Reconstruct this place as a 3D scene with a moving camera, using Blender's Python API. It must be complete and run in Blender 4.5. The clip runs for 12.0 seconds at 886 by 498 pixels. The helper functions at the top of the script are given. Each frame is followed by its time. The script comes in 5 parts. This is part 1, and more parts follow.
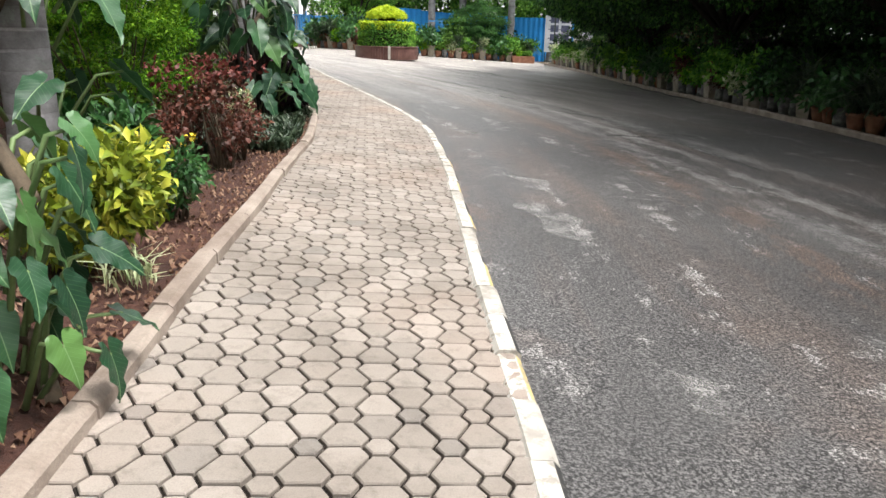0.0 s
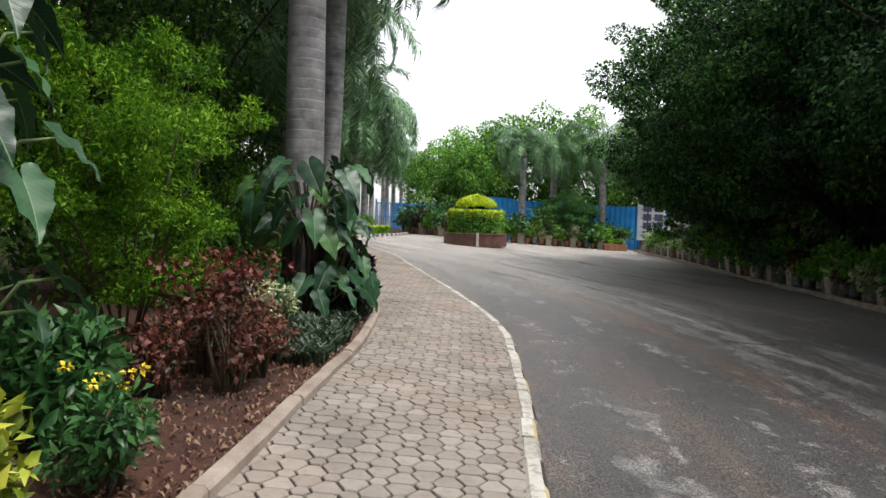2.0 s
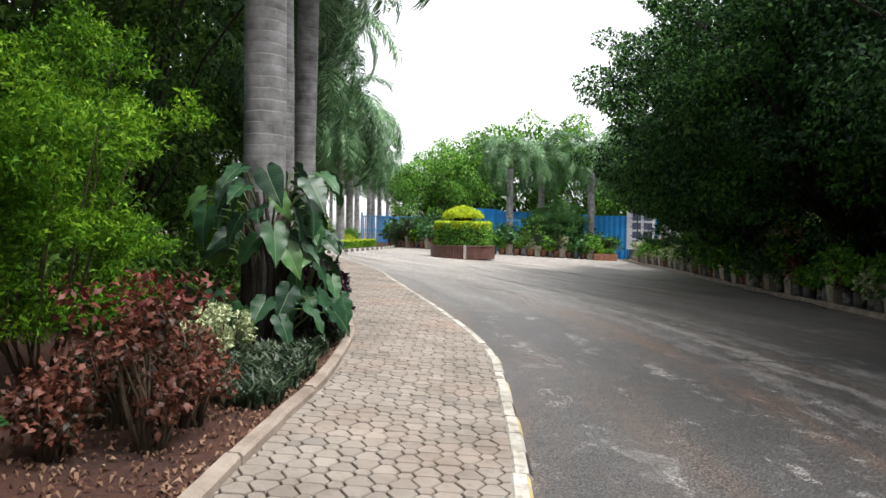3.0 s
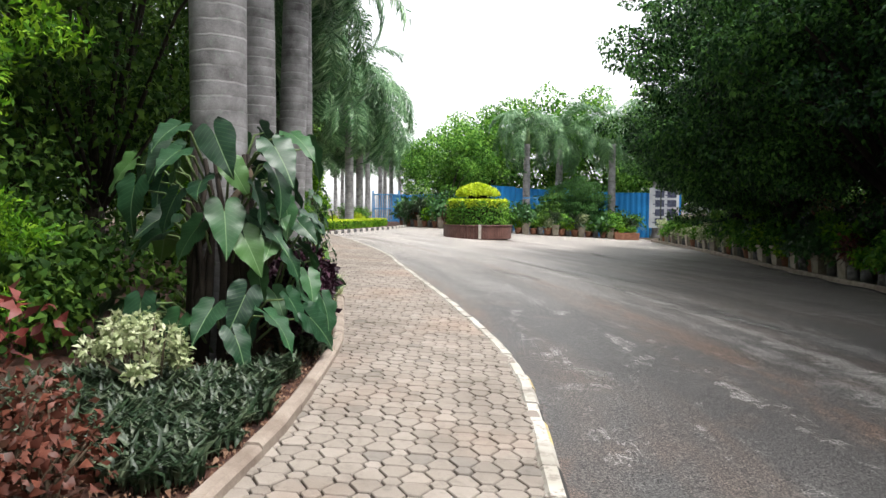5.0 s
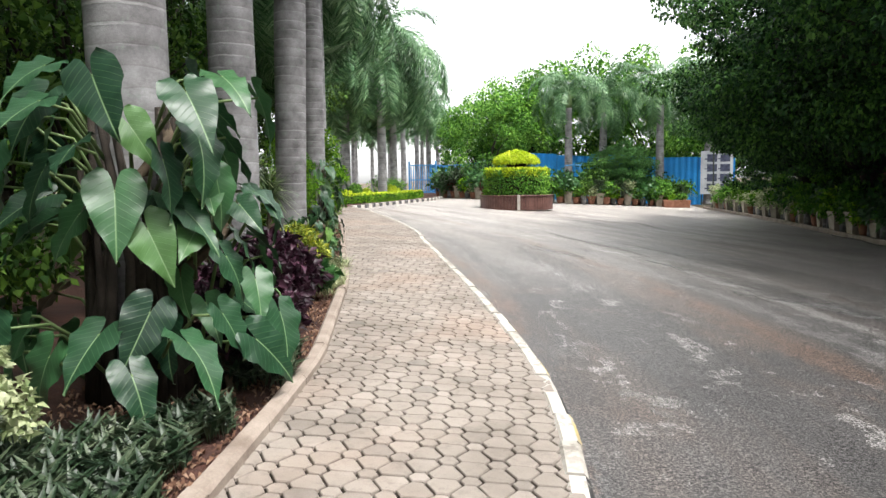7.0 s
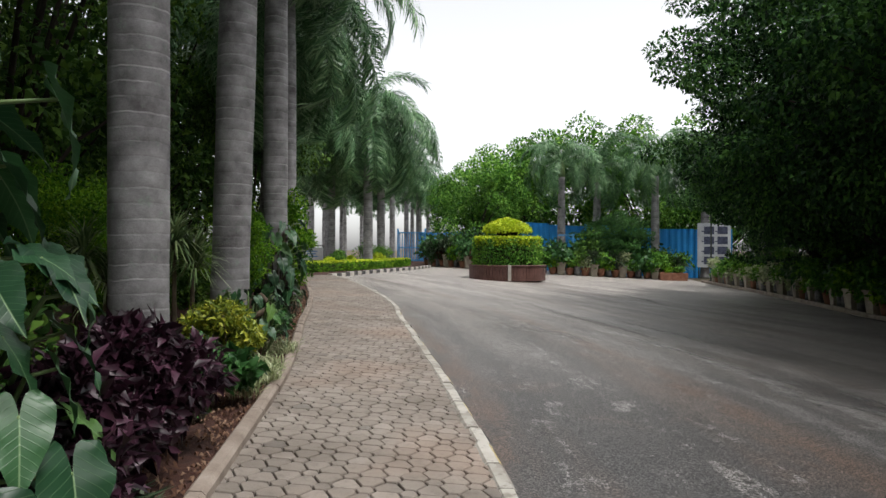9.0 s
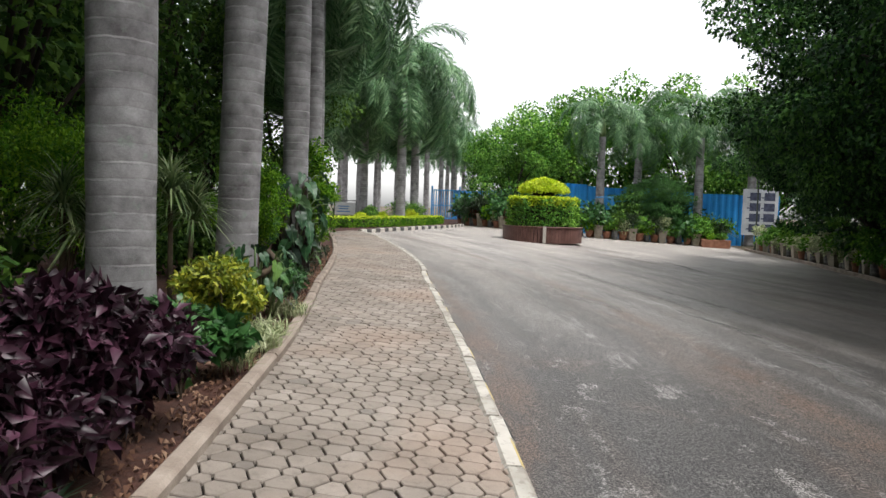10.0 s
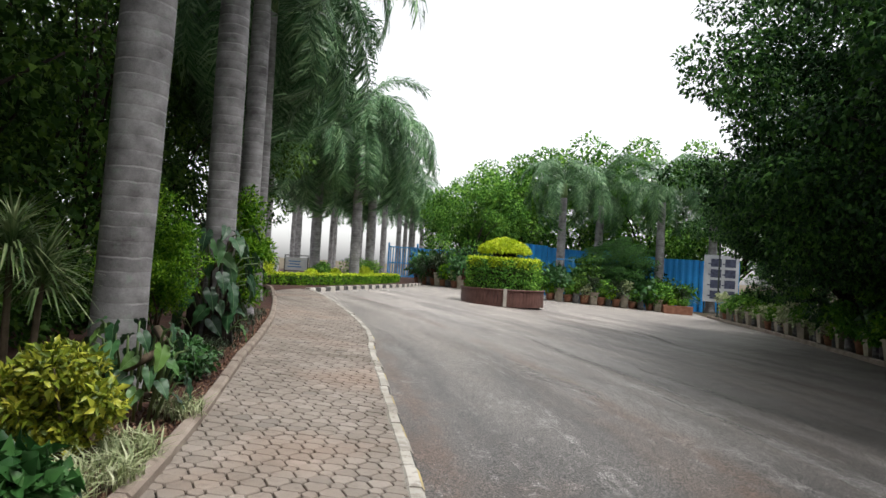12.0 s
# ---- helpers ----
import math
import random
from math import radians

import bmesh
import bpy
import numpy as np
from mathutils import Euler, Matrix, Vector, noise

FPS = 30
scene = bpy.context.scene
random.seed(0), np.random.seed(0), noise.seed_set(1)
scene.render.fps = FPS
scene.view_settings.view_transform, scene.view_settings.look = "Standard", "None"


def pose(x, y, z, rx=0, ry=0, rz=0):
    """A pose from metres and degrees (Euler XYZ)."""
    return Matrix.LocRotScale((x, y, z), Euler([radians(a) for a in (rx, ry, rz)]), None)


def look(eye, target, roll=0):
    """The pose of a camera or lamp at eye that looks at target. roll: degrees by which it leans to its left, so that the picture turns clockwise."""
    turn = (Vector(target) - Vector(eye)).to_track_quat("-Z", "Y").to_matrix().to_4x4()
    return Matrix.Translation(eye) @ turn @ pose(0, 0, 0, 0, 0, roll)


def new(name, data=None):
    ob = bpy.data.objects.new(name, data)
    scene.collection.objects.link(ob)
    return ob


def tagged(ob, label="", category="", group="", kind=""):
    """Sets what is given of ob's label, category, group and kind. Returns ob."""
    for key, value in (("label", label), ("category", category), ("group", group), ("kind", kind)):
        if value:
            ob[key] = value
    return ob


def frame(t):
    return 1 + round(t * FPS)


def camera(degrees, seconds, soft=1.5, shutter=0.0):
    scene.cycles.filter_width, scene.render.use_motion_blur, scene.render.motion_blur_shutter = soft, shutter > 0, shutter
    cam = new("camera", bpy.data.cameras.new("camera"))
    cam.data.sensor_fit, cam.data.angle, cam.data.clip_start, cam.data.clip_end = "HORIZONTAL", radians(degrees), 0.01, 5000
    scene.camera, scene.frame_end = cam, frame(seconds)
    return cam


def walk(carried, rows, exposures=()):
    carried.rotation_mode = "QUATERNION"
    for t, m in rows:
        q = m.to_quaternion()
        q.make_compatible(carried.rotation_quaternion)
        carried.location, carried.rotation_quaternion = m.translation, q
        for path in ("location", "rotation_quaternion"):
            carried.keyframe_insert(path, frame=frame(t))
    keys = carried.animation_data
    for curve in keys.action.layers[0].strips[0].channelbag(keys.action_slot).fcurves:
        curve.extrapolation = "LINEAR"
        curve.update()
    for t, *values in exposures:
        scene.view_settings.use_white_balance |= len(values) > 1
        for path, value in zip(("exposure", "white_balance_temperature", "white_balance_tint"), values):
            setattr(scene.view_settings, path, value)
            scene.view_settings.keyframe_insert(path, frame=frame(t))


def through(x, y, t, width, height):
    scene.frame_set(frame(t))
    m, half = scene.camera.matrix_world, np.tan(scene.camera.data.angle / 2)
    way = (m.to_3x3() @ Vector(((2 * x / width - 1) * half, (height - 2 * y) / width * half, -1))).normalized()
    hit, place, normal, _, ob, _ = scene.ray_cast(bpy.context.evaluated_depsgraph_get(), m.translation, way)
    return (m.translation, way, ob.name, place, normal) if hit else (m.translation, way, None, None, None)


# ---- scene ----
cam = camera(64.6, 12.0)
EXPOSURES = [(0.0, 2.08), (0.7, 2.4), (1.5, 1.55), (2.0, 1.42), (2.5, 1.6), (5.5, 1.92), (7.0, 2.1), (9.0, 1.03), (9.7, 1.15), (10.5, 1.9), (11.0, 1.9), (11.5, 1.7), (12.0, 1.25)]
PATH = [
    (0.0, -0.036, 0.000, 1.450, 1.05, -16.90, -1.29),
    (0.5, 0.053, 0.412, 1.446, 1.94, -8.04, -0.37),
    (1.0, 0.048, 0.851, 1.446, 3.22, -1.02, -1.22),
    (1.5, 0.040, 1.311, 1.468, 4.80, -0.05, 0.33),
    (2.0, 0.072, 1.799, 1.509, 8.52, -2.34, -1.68),
    (2.5, 0.020, 2.301, 1.539, 7.86, -1.80, -0.69),
    (3.0, 0.040, 2.799, 1.504, 7.56, -1.30, -0.67),
    (3.2, 0.034, 3.009, 1.519, 9.67, -2.05, -1.10),
    (4.8, -0.184, 4.636, 1.515, 10.66, -1.50, -1.73),
    (5.0, -0.214, 4.848, 1.516, 8.70, -3.07, -0.40),
    (5.5, -0.207, 5.380, 1.501, 7.65, -2.72, -0.42),
    (6.0, -0.235, 5.870, 1.490, 8.79, -3.65, -2.35),
    (6.5, -0.273, 6.325, 1.507, 7.82, -5.42, 0.06),
    (7.0, -0.261, 6.797, 1.522, 12.07, -5.47, 0.84),
    (7.2, -0.282, 6.973, 1.511, 10.12, -2.11, -0.70),
    (8.8, -0.409, 8.541, 1.500, 10.61, 0.92, -0.59),
    (9.0, -0.421, 8.737, 1.510, 11.44, 0.10, -0.15),
    (9.5, -0.445, 9.183, 1.526, 13.32, -1.06, 0.05),
    (10.0, -0.504, 9.611, 1.502, 14.33, -3.34, -1.87),
    (10.5, -0.536, 10.052, 1.514, 8.58, 1.83, -0.50),
    (11.0, -0.628, 10.503, 1.570, 10.91, 0.58, -2.48),
    (11.5, -0.745, 10.899, 1.610, 10.25, 0.48, -0.55),
    (12.0, -0.844, 11.316, 1.618, 10.89, 1.45, -3.38),
]
walk(cam, [(t, pose(x, y, z, 90 + p, r, w)) for t, x, y, z, w, p, r in PATH], EXPOSURES)

# ---- light ----
SUN_EL, SUN_AZ = 64.0, 112.0
world = bpy.data.worlds.new("overcast_sky")
scene.world = world
world.use_nodes = True
wn = world.node_tree
wn.nodes.clear()
w_out = wn.nodes.new("ShaderNodeOutputWorld")
w_bg = wn.nodes.new("ShaderNodeBackground")
w_sky = wn.nodes.new("ShaderNodeTexSky")
w_sky.sky_type = "NISHITA"
w_sky.sun_disc = False
w_sky.sun_elevation = radians(SUN_EL)
w_sky.sun_rotation = radians(SUN_AZ)
w_sky.air_density, w_sky.dust_density, w_sky.ozone_density = 1.0, 2.0, 1.0
w_hsv = wn.nodes.new("ShaderNodeHueSaturation")
w_hsv.inputs["Saturation"].default_value = 0.12
wn.links.new(w_sky.outputs[0], w_hsv.inputs["Color"])
wn.links.new(w_hsv.outputs[0], w_bg.inputs["Color"])
w_bg.inputs["Strength"].default_value = 0.13
wn.links.new(w_bg.outputs[0], w_out.inputs[0])
sun_data = bpy.data.lights.new("sun", "SUN")
sun_data.energy, sun_data.angle, sun_data.color = 1.25, radians(20), (1.0, 0.975, 0.94)
sun = new("sun", sun_data)
az = radians(SUN_AZ)
sun_dir = Vector((math.sin(az) * math.cos(radians(SUN_EL)), math.cos(az) * math.cos(radians(SUN_EL)), math.sin(radians(SUN_EL))))
sun.matrix_world = look(sun_dir * 60, (0, 0, 0))


# ---- materials ----
def nodes_of(name):
    m = bpy.data.materials.new(name)
    m.use_nodes = True
    nt = m.node_tree
    nt.nodes.clear()
    out = nt.nodes.new("ShaderNodeOutputMaterial")
    b = nt.nodes.new("ShaderNodeBsdfPrincipled")
    nt.links.new(b.outputs[0], out.inputs[0])
    return m, nt, b, out


def node(nt, kind, **kw):
    n = nt.nodes.new(kind)
    for k, v in kw.items():
        n.inputs[k].default_value = v
    return n


def ramp(nt, src, stops):
    r = nt.nodes.new("ShaderNodeValToRGB")
    while len(r.color_ramp.elements) < len(stops):
        r.color_ramp.elements.new(0.5)
    for e, (p, c) in zip(r.color_ramp.elements, stops):
        e.position = p
        e.color = (*c, 1) if len(c) == 3 else c
    nt.links.new(src, r.inputs[0])
    return r.outputs[0]


def mix(nt, fac, a, b, mode="MIX"):
    m = nt.nodes.new("ShaderNodeMix")
    m.data_type = "RGBA"
    m.blend_type = mode
    for sock, val in ((m.inputs[0], fac), (m.inputs[6], a), (m.inputs[7], b)):
        if hasattr(val, "is_linked"):
            nt.links.new(val, sock)
        elif isinstance(val, tuple):
            sock.default_value = (*val, 1)
        else:
            sock.default_value = val
    return m.outputs[2]


def coords(nt, scale=(1, 1, 1), kind="Object"):
    tc = nt.nodes.new("ShaderNodeTexCoord")
    mp = nt.nodes.new("ShaderNodeMapping")
    mp.inputs["Scale"].default_value = scale
    nt.links.new(tc.outputs[kind], mp.inputs[0])
    return mp.outputs[0]


def world_pos(nt, scale=(1, 1, 1), rz=0.0):
    g = nt.nodes.new("ShaderNodeNewGeometry")
    mp = nt.nodes.new("ShaderNodeMapping")
    mp.inputs["Rotation"].default_value = (0, 0, rz)
    nt.links.new(g.outputs["Position"], mp.inputs[0])
    m2 = nt.nodes.new("ShaderNodeMapping")
    m2.inputs["Scale"].default_value = scale
    nt.links.new(mp.outputs[0], m2.inputs[0])
    return m2.outputs[0]


def noise_tex(nt, vec, scale, detail=4.0, rough=0.55):
    n = node(nt, "ShaderNodeTexNoise", Scale=scale, Detail=detail, Roughness=rough)
    nt.links.new(vec, n.inputs["Vector"])
    return n.outputs["Fac"]


def bump(nt, b, height, strength=0.3, dist=0.01):
    bp = node(nt, "ShaderNodeBump", Strength=strength, Distance=dist)
    nt.links.new(height, bp.inputs["Height"])
    nt.links.new(bp.outputs[0], b.inputs["Normal"])


def leaf_mat(name, dark, mid, light, rough=0.5, through=0.25, spec=0.35, big=0.6):
    """Foliage: colour varies from leaf to leaf and slowly through the crown."""
    m, nt, b, out = nodes_of(name)
    g = nt.nodes.new("ShaderNodeNewGeometry")
    slow = noise_tex(nt, world_pos(nt), big, 2.0)
    add = nt.nodes.new("ShaderNodeMath")
    add.operation = "MULTIPLY_ADD"
    add.inputs[1].default_value = 0.65
    nt.links.new(g.outputs["Random Per Island"], add.inputs[0])
    sl = nt.nodes.new("ShaderNodeMath")
    sl.operation = "MULTIPLY_ADD"
    sl.inputs[1].default_value, sl.inputs[2].default_value = 0.9, -0.25
    nt.links.new(slow, sl.inputs[0])
    nt.links.new(sl.outputs[0], add.inputs[2])
    col = ramp(nt, add.outputs[0], [(0.05, dark), (0.5, mid), (0.95, light)])
    fine = noise_tex(nt, world_pos(nt), 45.0, 2.0)
    col = mix(nt, 0.35, col, ramp(nt, fine, [(0.3, (0.6, 0.6, 0.6)), (0.7, (1, 1, 1))]), "MULTIPLY")
    nt.links.new(col, b.inputs["Base Color"])
    b.inputs["Roughness"].default_value = rough
    b.inputs["Specular IOR Level"].default_value = spec
    tr = nt.nodes.new("ShaderNodeBsdfTranslucent")
    nt.links.new(col, tr.inputs["Color"])
    ms = nt.nodes.new("ShaderNodeMixShader")
    ms.inputs[0].default_value = through
    nt.links.new(b.outputs[0], ms.inputs[1])
    nt.links.new(tr.outputs[0], ms.inputs[2])
    nt.links.new(ms.outputs[0], out.inputs[0])
    return m


def plain_mat(name, c1, c2, scale=6.0, rough=0.8, bumps=0.25, spec=0.3, metal=0.0, fine=60.0, per_object=0.0):
    """A weathered surface: stains at one scale, grain at another."""
    m, nt, b, out = nodes_of(name)
    p = world_pos(nt)
    col = ramp(nt, noise_tex(nt, p, scale, 5.0), [(0.3, c1), (0.7, c2)])
    gr = noise_tex(nt, p, fine, 3.0, 0.7)
    col = mix(nt, 0.5, col, ramp(nt, gr, [(0.25, (0.55, 0.55, 0.55)), (0.65, (1, 1, 1))]), "MULTIPLY")
    if per_object:
        oi = nt.nodes.new("ShaderNodeObjectInfo")
        lo = 1 - per_object
        col = mix(nt, 1.0, col, ramp(nt, oi.outputs["Random"], [(0, (lo, lo, lo)), (1, (1, 1, 1))]), "MULTIPLY")
    nt.links.new(col, b.inputs["Base Color"])
    b.inputs["Roughness"].default_value = rough
    b.inputs["Specular IOR Level"].default_value = spec
    b.inputs["Metallic"].default_value = metal
    if bumps:
        bump(nt, b, gr, bumps, 0.01)
    return m


def streak_pos(nt, across, along):
    """Coordinates that follow the curve in which cars sweep round towards the planter."""
    g = nt.nodes.new("ShaderNodeNewGeometry")
    sp = nt.nodes.new("ShaderNodeSeparateXYZ")
    nt.links.new(g.outputs["Position"], sp.inputs[0])

    def calc(op, a, c):
        n = nt.nodes.new("ShaderNodeMath")
        n.operation = op
        for s, v in zip(n.inputs, (a, c)):
            if isinstance(v, float):
                s.default_value = v
            else:
                nt.links.new(v, s)
        return n.outputs[0]
    yy = calc("MAXIMUM", calc("SUBTRACT", sp.outputs[1], 4.0), 0.0)
    u = calc("ADD", sp.outputs[0], calc("MULTIPLY", calc("MULTIPLY", yy, yy), 0.0117))
    cm = nt.nodes.new("ShaderNodeCombineXYZ")
    nt.links.new(calc("MULTIPLY", u, across), cm.inputs[0])
    nt.links.new(calc("MULTIPLY", sp.outputs[1], along), cm.inputs[1])
    return cm.outputs[0]


def road_mat():
    m, nt, b, out = nodes_of("asphalt")
    p = world_pos(nt)
    base = ramp(nt, noise_tex(nt, p, 0.35, 4.0), [(0.3, (0.044, 0.042, 0.041)), (0.7, (0.072, 0.069, 0.067))])
    # red-brown dust lying in drifts along the wheel tracks
    drift = noise_tex(nt, streak_pos(nt, 0.75, 0.09), 1.0, 5.0, 0.62)
    base = mix(nt, ramp(nt, drift, [(0.47, (0, 0, 0)), (0.66, (0.55, 0.55, 0.55))]), base, (0.105, 0.076, 0.060))
    red = noise_tex(nt, p, 0.8, 4.0, 0.6)
    base = mix(nt, ramp(nt, red, [(0.56, (0, 0, 0)), (0.72, (0.35, 0.35, 0.35))]), base, (0.12, 0.080, 0.060))
    # far asphalt coloured paler for the sky's grazing glare, broken into pale dust streaks
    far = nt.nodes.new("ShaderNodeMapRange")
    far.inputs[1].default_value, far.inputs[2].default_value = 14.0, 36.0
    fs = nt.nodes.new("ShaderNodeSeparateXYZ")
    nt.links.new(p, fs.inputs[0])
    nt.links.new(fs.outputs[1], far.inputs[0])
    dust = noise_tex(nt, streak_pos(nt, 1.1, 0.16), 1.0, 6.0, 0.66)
    glare_mix = mix(nt, 1.0, ramp(nt, dust, [(0.34, (0.25, 0.25, 0.25)), (0.6, (1, 1, 1))]), far.outputs[0], "MULTIPLY")
    base = mix(nt, glare_mix, base, (0.34, 0.31, 0.285))
    # pale scuffs drawn out along the same curve, broken up by a finer noise
    scuff = noise_tex(nt, streak_pos(nt, 2.0, 0.24), 1.0, 12.0, 0.78)
    chips = noise_tex(nt, p, 3.4, 9.0, 0.75)
    sm = nt.nodes.new("ShaderNodeMath")
    sm.operation = "MULTIPLY_ADD"
    sm.inputs[1].default_value, sm.inputs[2].default_value = 0.8, -0.40
    nt.links.new(chips, sm.inputs[0])
    sa = nt.nodes.new("ShaderNodeMath")
    sa.operation = "ADD"
    nt.links.new(scuff, sa.inputs[0])
    nt.links.new(sm.outputs[0], sa.inputs[1])
    base = mix(nt, ramp(nt, sa.outputs[0], [(0.575, (0, 0, 0)), (0.605, (0.40, 0.40, 0.40)), (0.70, (0.75, 0.75, 0.75))]), base, (0.24, 0.23, 0.22))
    worn = noise_tex(nt, p, 3.2, 7.0, 0.75)
    base = mix(nt, ramp(nt, worn, [(0.60, (0, 0, 0)), (0.70, (0.4, 0.4, 0.4))]), base, (0.26, 0.25, 0.24))
    # long bands that turning wheels have swept: pale dust, and red-brown soil between them
    us = nt.nodes.new("ShaderNodeSeparateXYZ")
    nt.links.new(streak_pos(nt, 1.0, 0.0), us.inputs[0])
    ragged = noise_tex(nt, streak_pos(nt, 2.2, 0.9), 1.0, 12.0, 0.8)
    for at, width, share, colour in ((3.0, 0.6, 0.6, (0.115, 0.074, 0.055)), (0.05, 0.5, 0.6, (0.120, 0.078, 0.058)), (3.7, 0.55, 0.5, (0.24, 0.23, 0.22)), (4.4, 0.40, 0.75, (0.25, 0.24, 0.23)), (5.4, 0.6, 0.55, (0.24, 0.23, 0.22))):
        df = nt.nodes.new("ShaderNodeMath")
        df.operation = "SUBTRACT"
        df.inputs[1].default_value = at
        nt.links.new(us.outputs[0], df.inputs[0])
        ab = nt.nodes.new("ShaderNodeMath")
        ab.operation = "ABSOLUTE"
        nt.links.new(df.outputs[0], ab.inputs[0])
        near = ramp(nt, ab.outputs[0], [(0.0, (1, 1, 1)), (width, (0, 0, 0))])
        wear = nt.nodes.new("ShaderNodeMath")
        wear.operation = "MULTIPLY_ADD"
        wear.inputs[1].default_value = 0.20
        nt.links.new(near, wear.inputs[0])
        nt.links.new(ragged, wear.inputs[2])
        base = mix(nt, ramp(nt, wear.outputs[0], [(0.63, (0, 0, 0)), (0.67, (share * 0.55, share * 0.55, share * 0.55)), (0.78, (share, share, share))]), base, colour)
    grit = noise_tex(nt, p, 62.0, 4.0, 0.85)
    base = mix(nt, 1.0, base, ramp(nt, grit, [(0.40, (0.10, 0.10, 0.10)), (0.5, (0.7, 0.7, 0.7)), (0.58, (2.7, 2.7, 2.7))]), "MULTIPLY")
    nt.links.new(base, b.inputs["Base Color"])
    b.inputs["Roughness"].default_value = 0.52
    b.inputs["Specular IOR Level"].default_value = 0.38
    bump(nt, b, grit, 0.4, 0.006)
    return m


def flaked_mat(name, colour, scale, low, high, most):
    """A thin broken layer lying on the road, which shows between its flakes."""
    m, nt, b, out = nodes_of(name)
    p = world_pos(nt)
    flake = noise_tex(nt, p, scale, 8.0, 0.75)
    grit = noise_tex(nt, p, 62.0, 3.0, 0.8)
    nt.links.new(mix(nt, 1.0, colour, ramp(nt, grit, [(0.4, (0.5, 0.5, 0.5)), (0.6, (1.3, 1.3, 1.3))]), "MULTIPLY"), b.inputs["Base Color"])
    b.inputs["Roughness"].default_value = 0.75
    tr = nt.nodes.new("ShaderNodeBsdfTransparent")
    ms = nt.nodes.new("ShaderNodeMixShader")
    nt.links.new(ramp(nt, flake, [(low, (0, 0, 0)), (high, (most, most, most))]), ms.inputs[0])
    nt.links.new(tr.outputs[0], ms.inputs[1])
    nt.links.new(b.outputs[0], ms.inputs[2])
    nt.links.new(ms.outputs[0], out.inputs[0])
    return m


def paver_mat():
    m, nt, b, out = nodes_of("paver_concrete")
    p = world_pos(nt)
    g = nt.nodes.new("ShaderNodeNewGeometry")
    oi = nt.nodes.new("ShaderNodeObjectInfo")
    ad = nt.nodes.new("ShaderNodeMath")
    ad.operation = "ADD"
    nt.links.new(g.outputs["Random Per Island"], ad.inputs[0])
    nt.links.new(oi.outputs["Random"], ad.inputs[1])
    fr = nt.nodes.new("ShaderNodeMath")
    fr.operation = "FRACT"
    nt.links.new(ad.outputs[0], fr.inputs[0])
    col = ramp(nt, fr.outputs[0], [(0.0, (0.21, 0.187, 0.166)), (0.04, (0.235, 0.205, 0.178)), (0.07, (0.25, 0.217, 0.187)), (0.7, (0.285, 0.248, 0.215)), (1.0, (0.325, 0.284, 0.249))])
    stain = noise_tex(nt, p, 1.1, 5.0, 0.6)
    col = mix(nt, 0.8, col, ramp(nt, stain, [(0.3, (0.62, 0.60, 0.58)), (0.55, (1, 1, 1))]), "MULTIPLY")
    red = noise_tex(nt, p, 0.5, 3.0)
    col = mix(nt, ramp(nt, red, [(0.5, (0, 0, 0)), (0.75, (0.4, 0.4, 0.4))]), col, (0.42, 0.29, 0.22))
    spot = noise_tex(nt, p, 14.0, 4.0, 0.7)
    col = mix(nt, 0.55, col, ramp(nt, spot, [(0.28, (0.55, 0.54, 0.53)), (0.48, (1, 1, 1))]), "MULTIPLY")
    grit = noise_tex(nt, p, 160.0, 2.0, 0.7)
    col = mix(nt, 0.4, col, ramp(nt, grit, [(0.3, (0.6, 0.6, 0.6)), (0.6, (1, 1, 1))]), "MULTIPLY")
    nt.links.new(col, b.inputs["Base Color"])
    b.inputs["Roughness"].default_value = 0.8
    b.inputs["Specular IOR Level"].default_value = 0.3
    bump(nt, b, grit, 0.3, 0.004)
    return m


def worn_paint(name, paint, wear=0.52):
    """Paint flaked off concrete."""
    m, nt, b, out = nodes_of(name)
    p = world_pos(nt)
    conc = ramp(nt, noise_tex(nt, p, 5.0, 5.0), [(0.3, (0.24, 0.22, 0.19)), (0.7, (0.40, 0.37, 0.33))])
    flake = noise_tex(nt, p, 9.0, 8.0, 0.7)
    col = mix(nt, ramp(nt, flake, [(wear - 0.16, (0, 0, 0)), (wear - 0.08, (1, 1, 1))]), conc, paint)
    dirt = noise_tex(nt, p, 2.2, 5.0)
    col = mix(nt, 0.7, col, ramp(nt, dirt, [(0.35, (0.6, 0.57, 0.52)), (0.6, (1, 1, 1))]), "MULTIPLY")
    nt.links.new(col, b.inputs["Base Color"])
    b.inputs["Roughness"].default_value = 0.7
    bump(nt, b, flake, 0.25, 0.006)
    return m


def soil_mat():
    m, nt, b, out = nodes_of("red_soil")
    p = world_pos(nt)
    col = ramp(nt, noise_tex(nt, p, 1.4, 6.0, 0.6), [(0.3, (0.030, 0.011, 0.007)), (0.55, (0.066, 0.024, 0.014)), (0.75, (0.100, 0.045, 0.028))])
    lump = noise_tex(nt, p, 22.0, 6.0, 0.7)
    col = mix(nt, 0.7, col, ramp(nt, lump, [(0.3, (0.35, 0.35, 0.35)), (0.6, (1.1, 1.1, 1.1))]), "MULTIPLY")
    nt.links.new(col, b.inputs["Base Color"])
    b.inputs["Roughness"].default_value = 0.95
    bump(nt, b, lump, 0.8, 0.03)
    return m


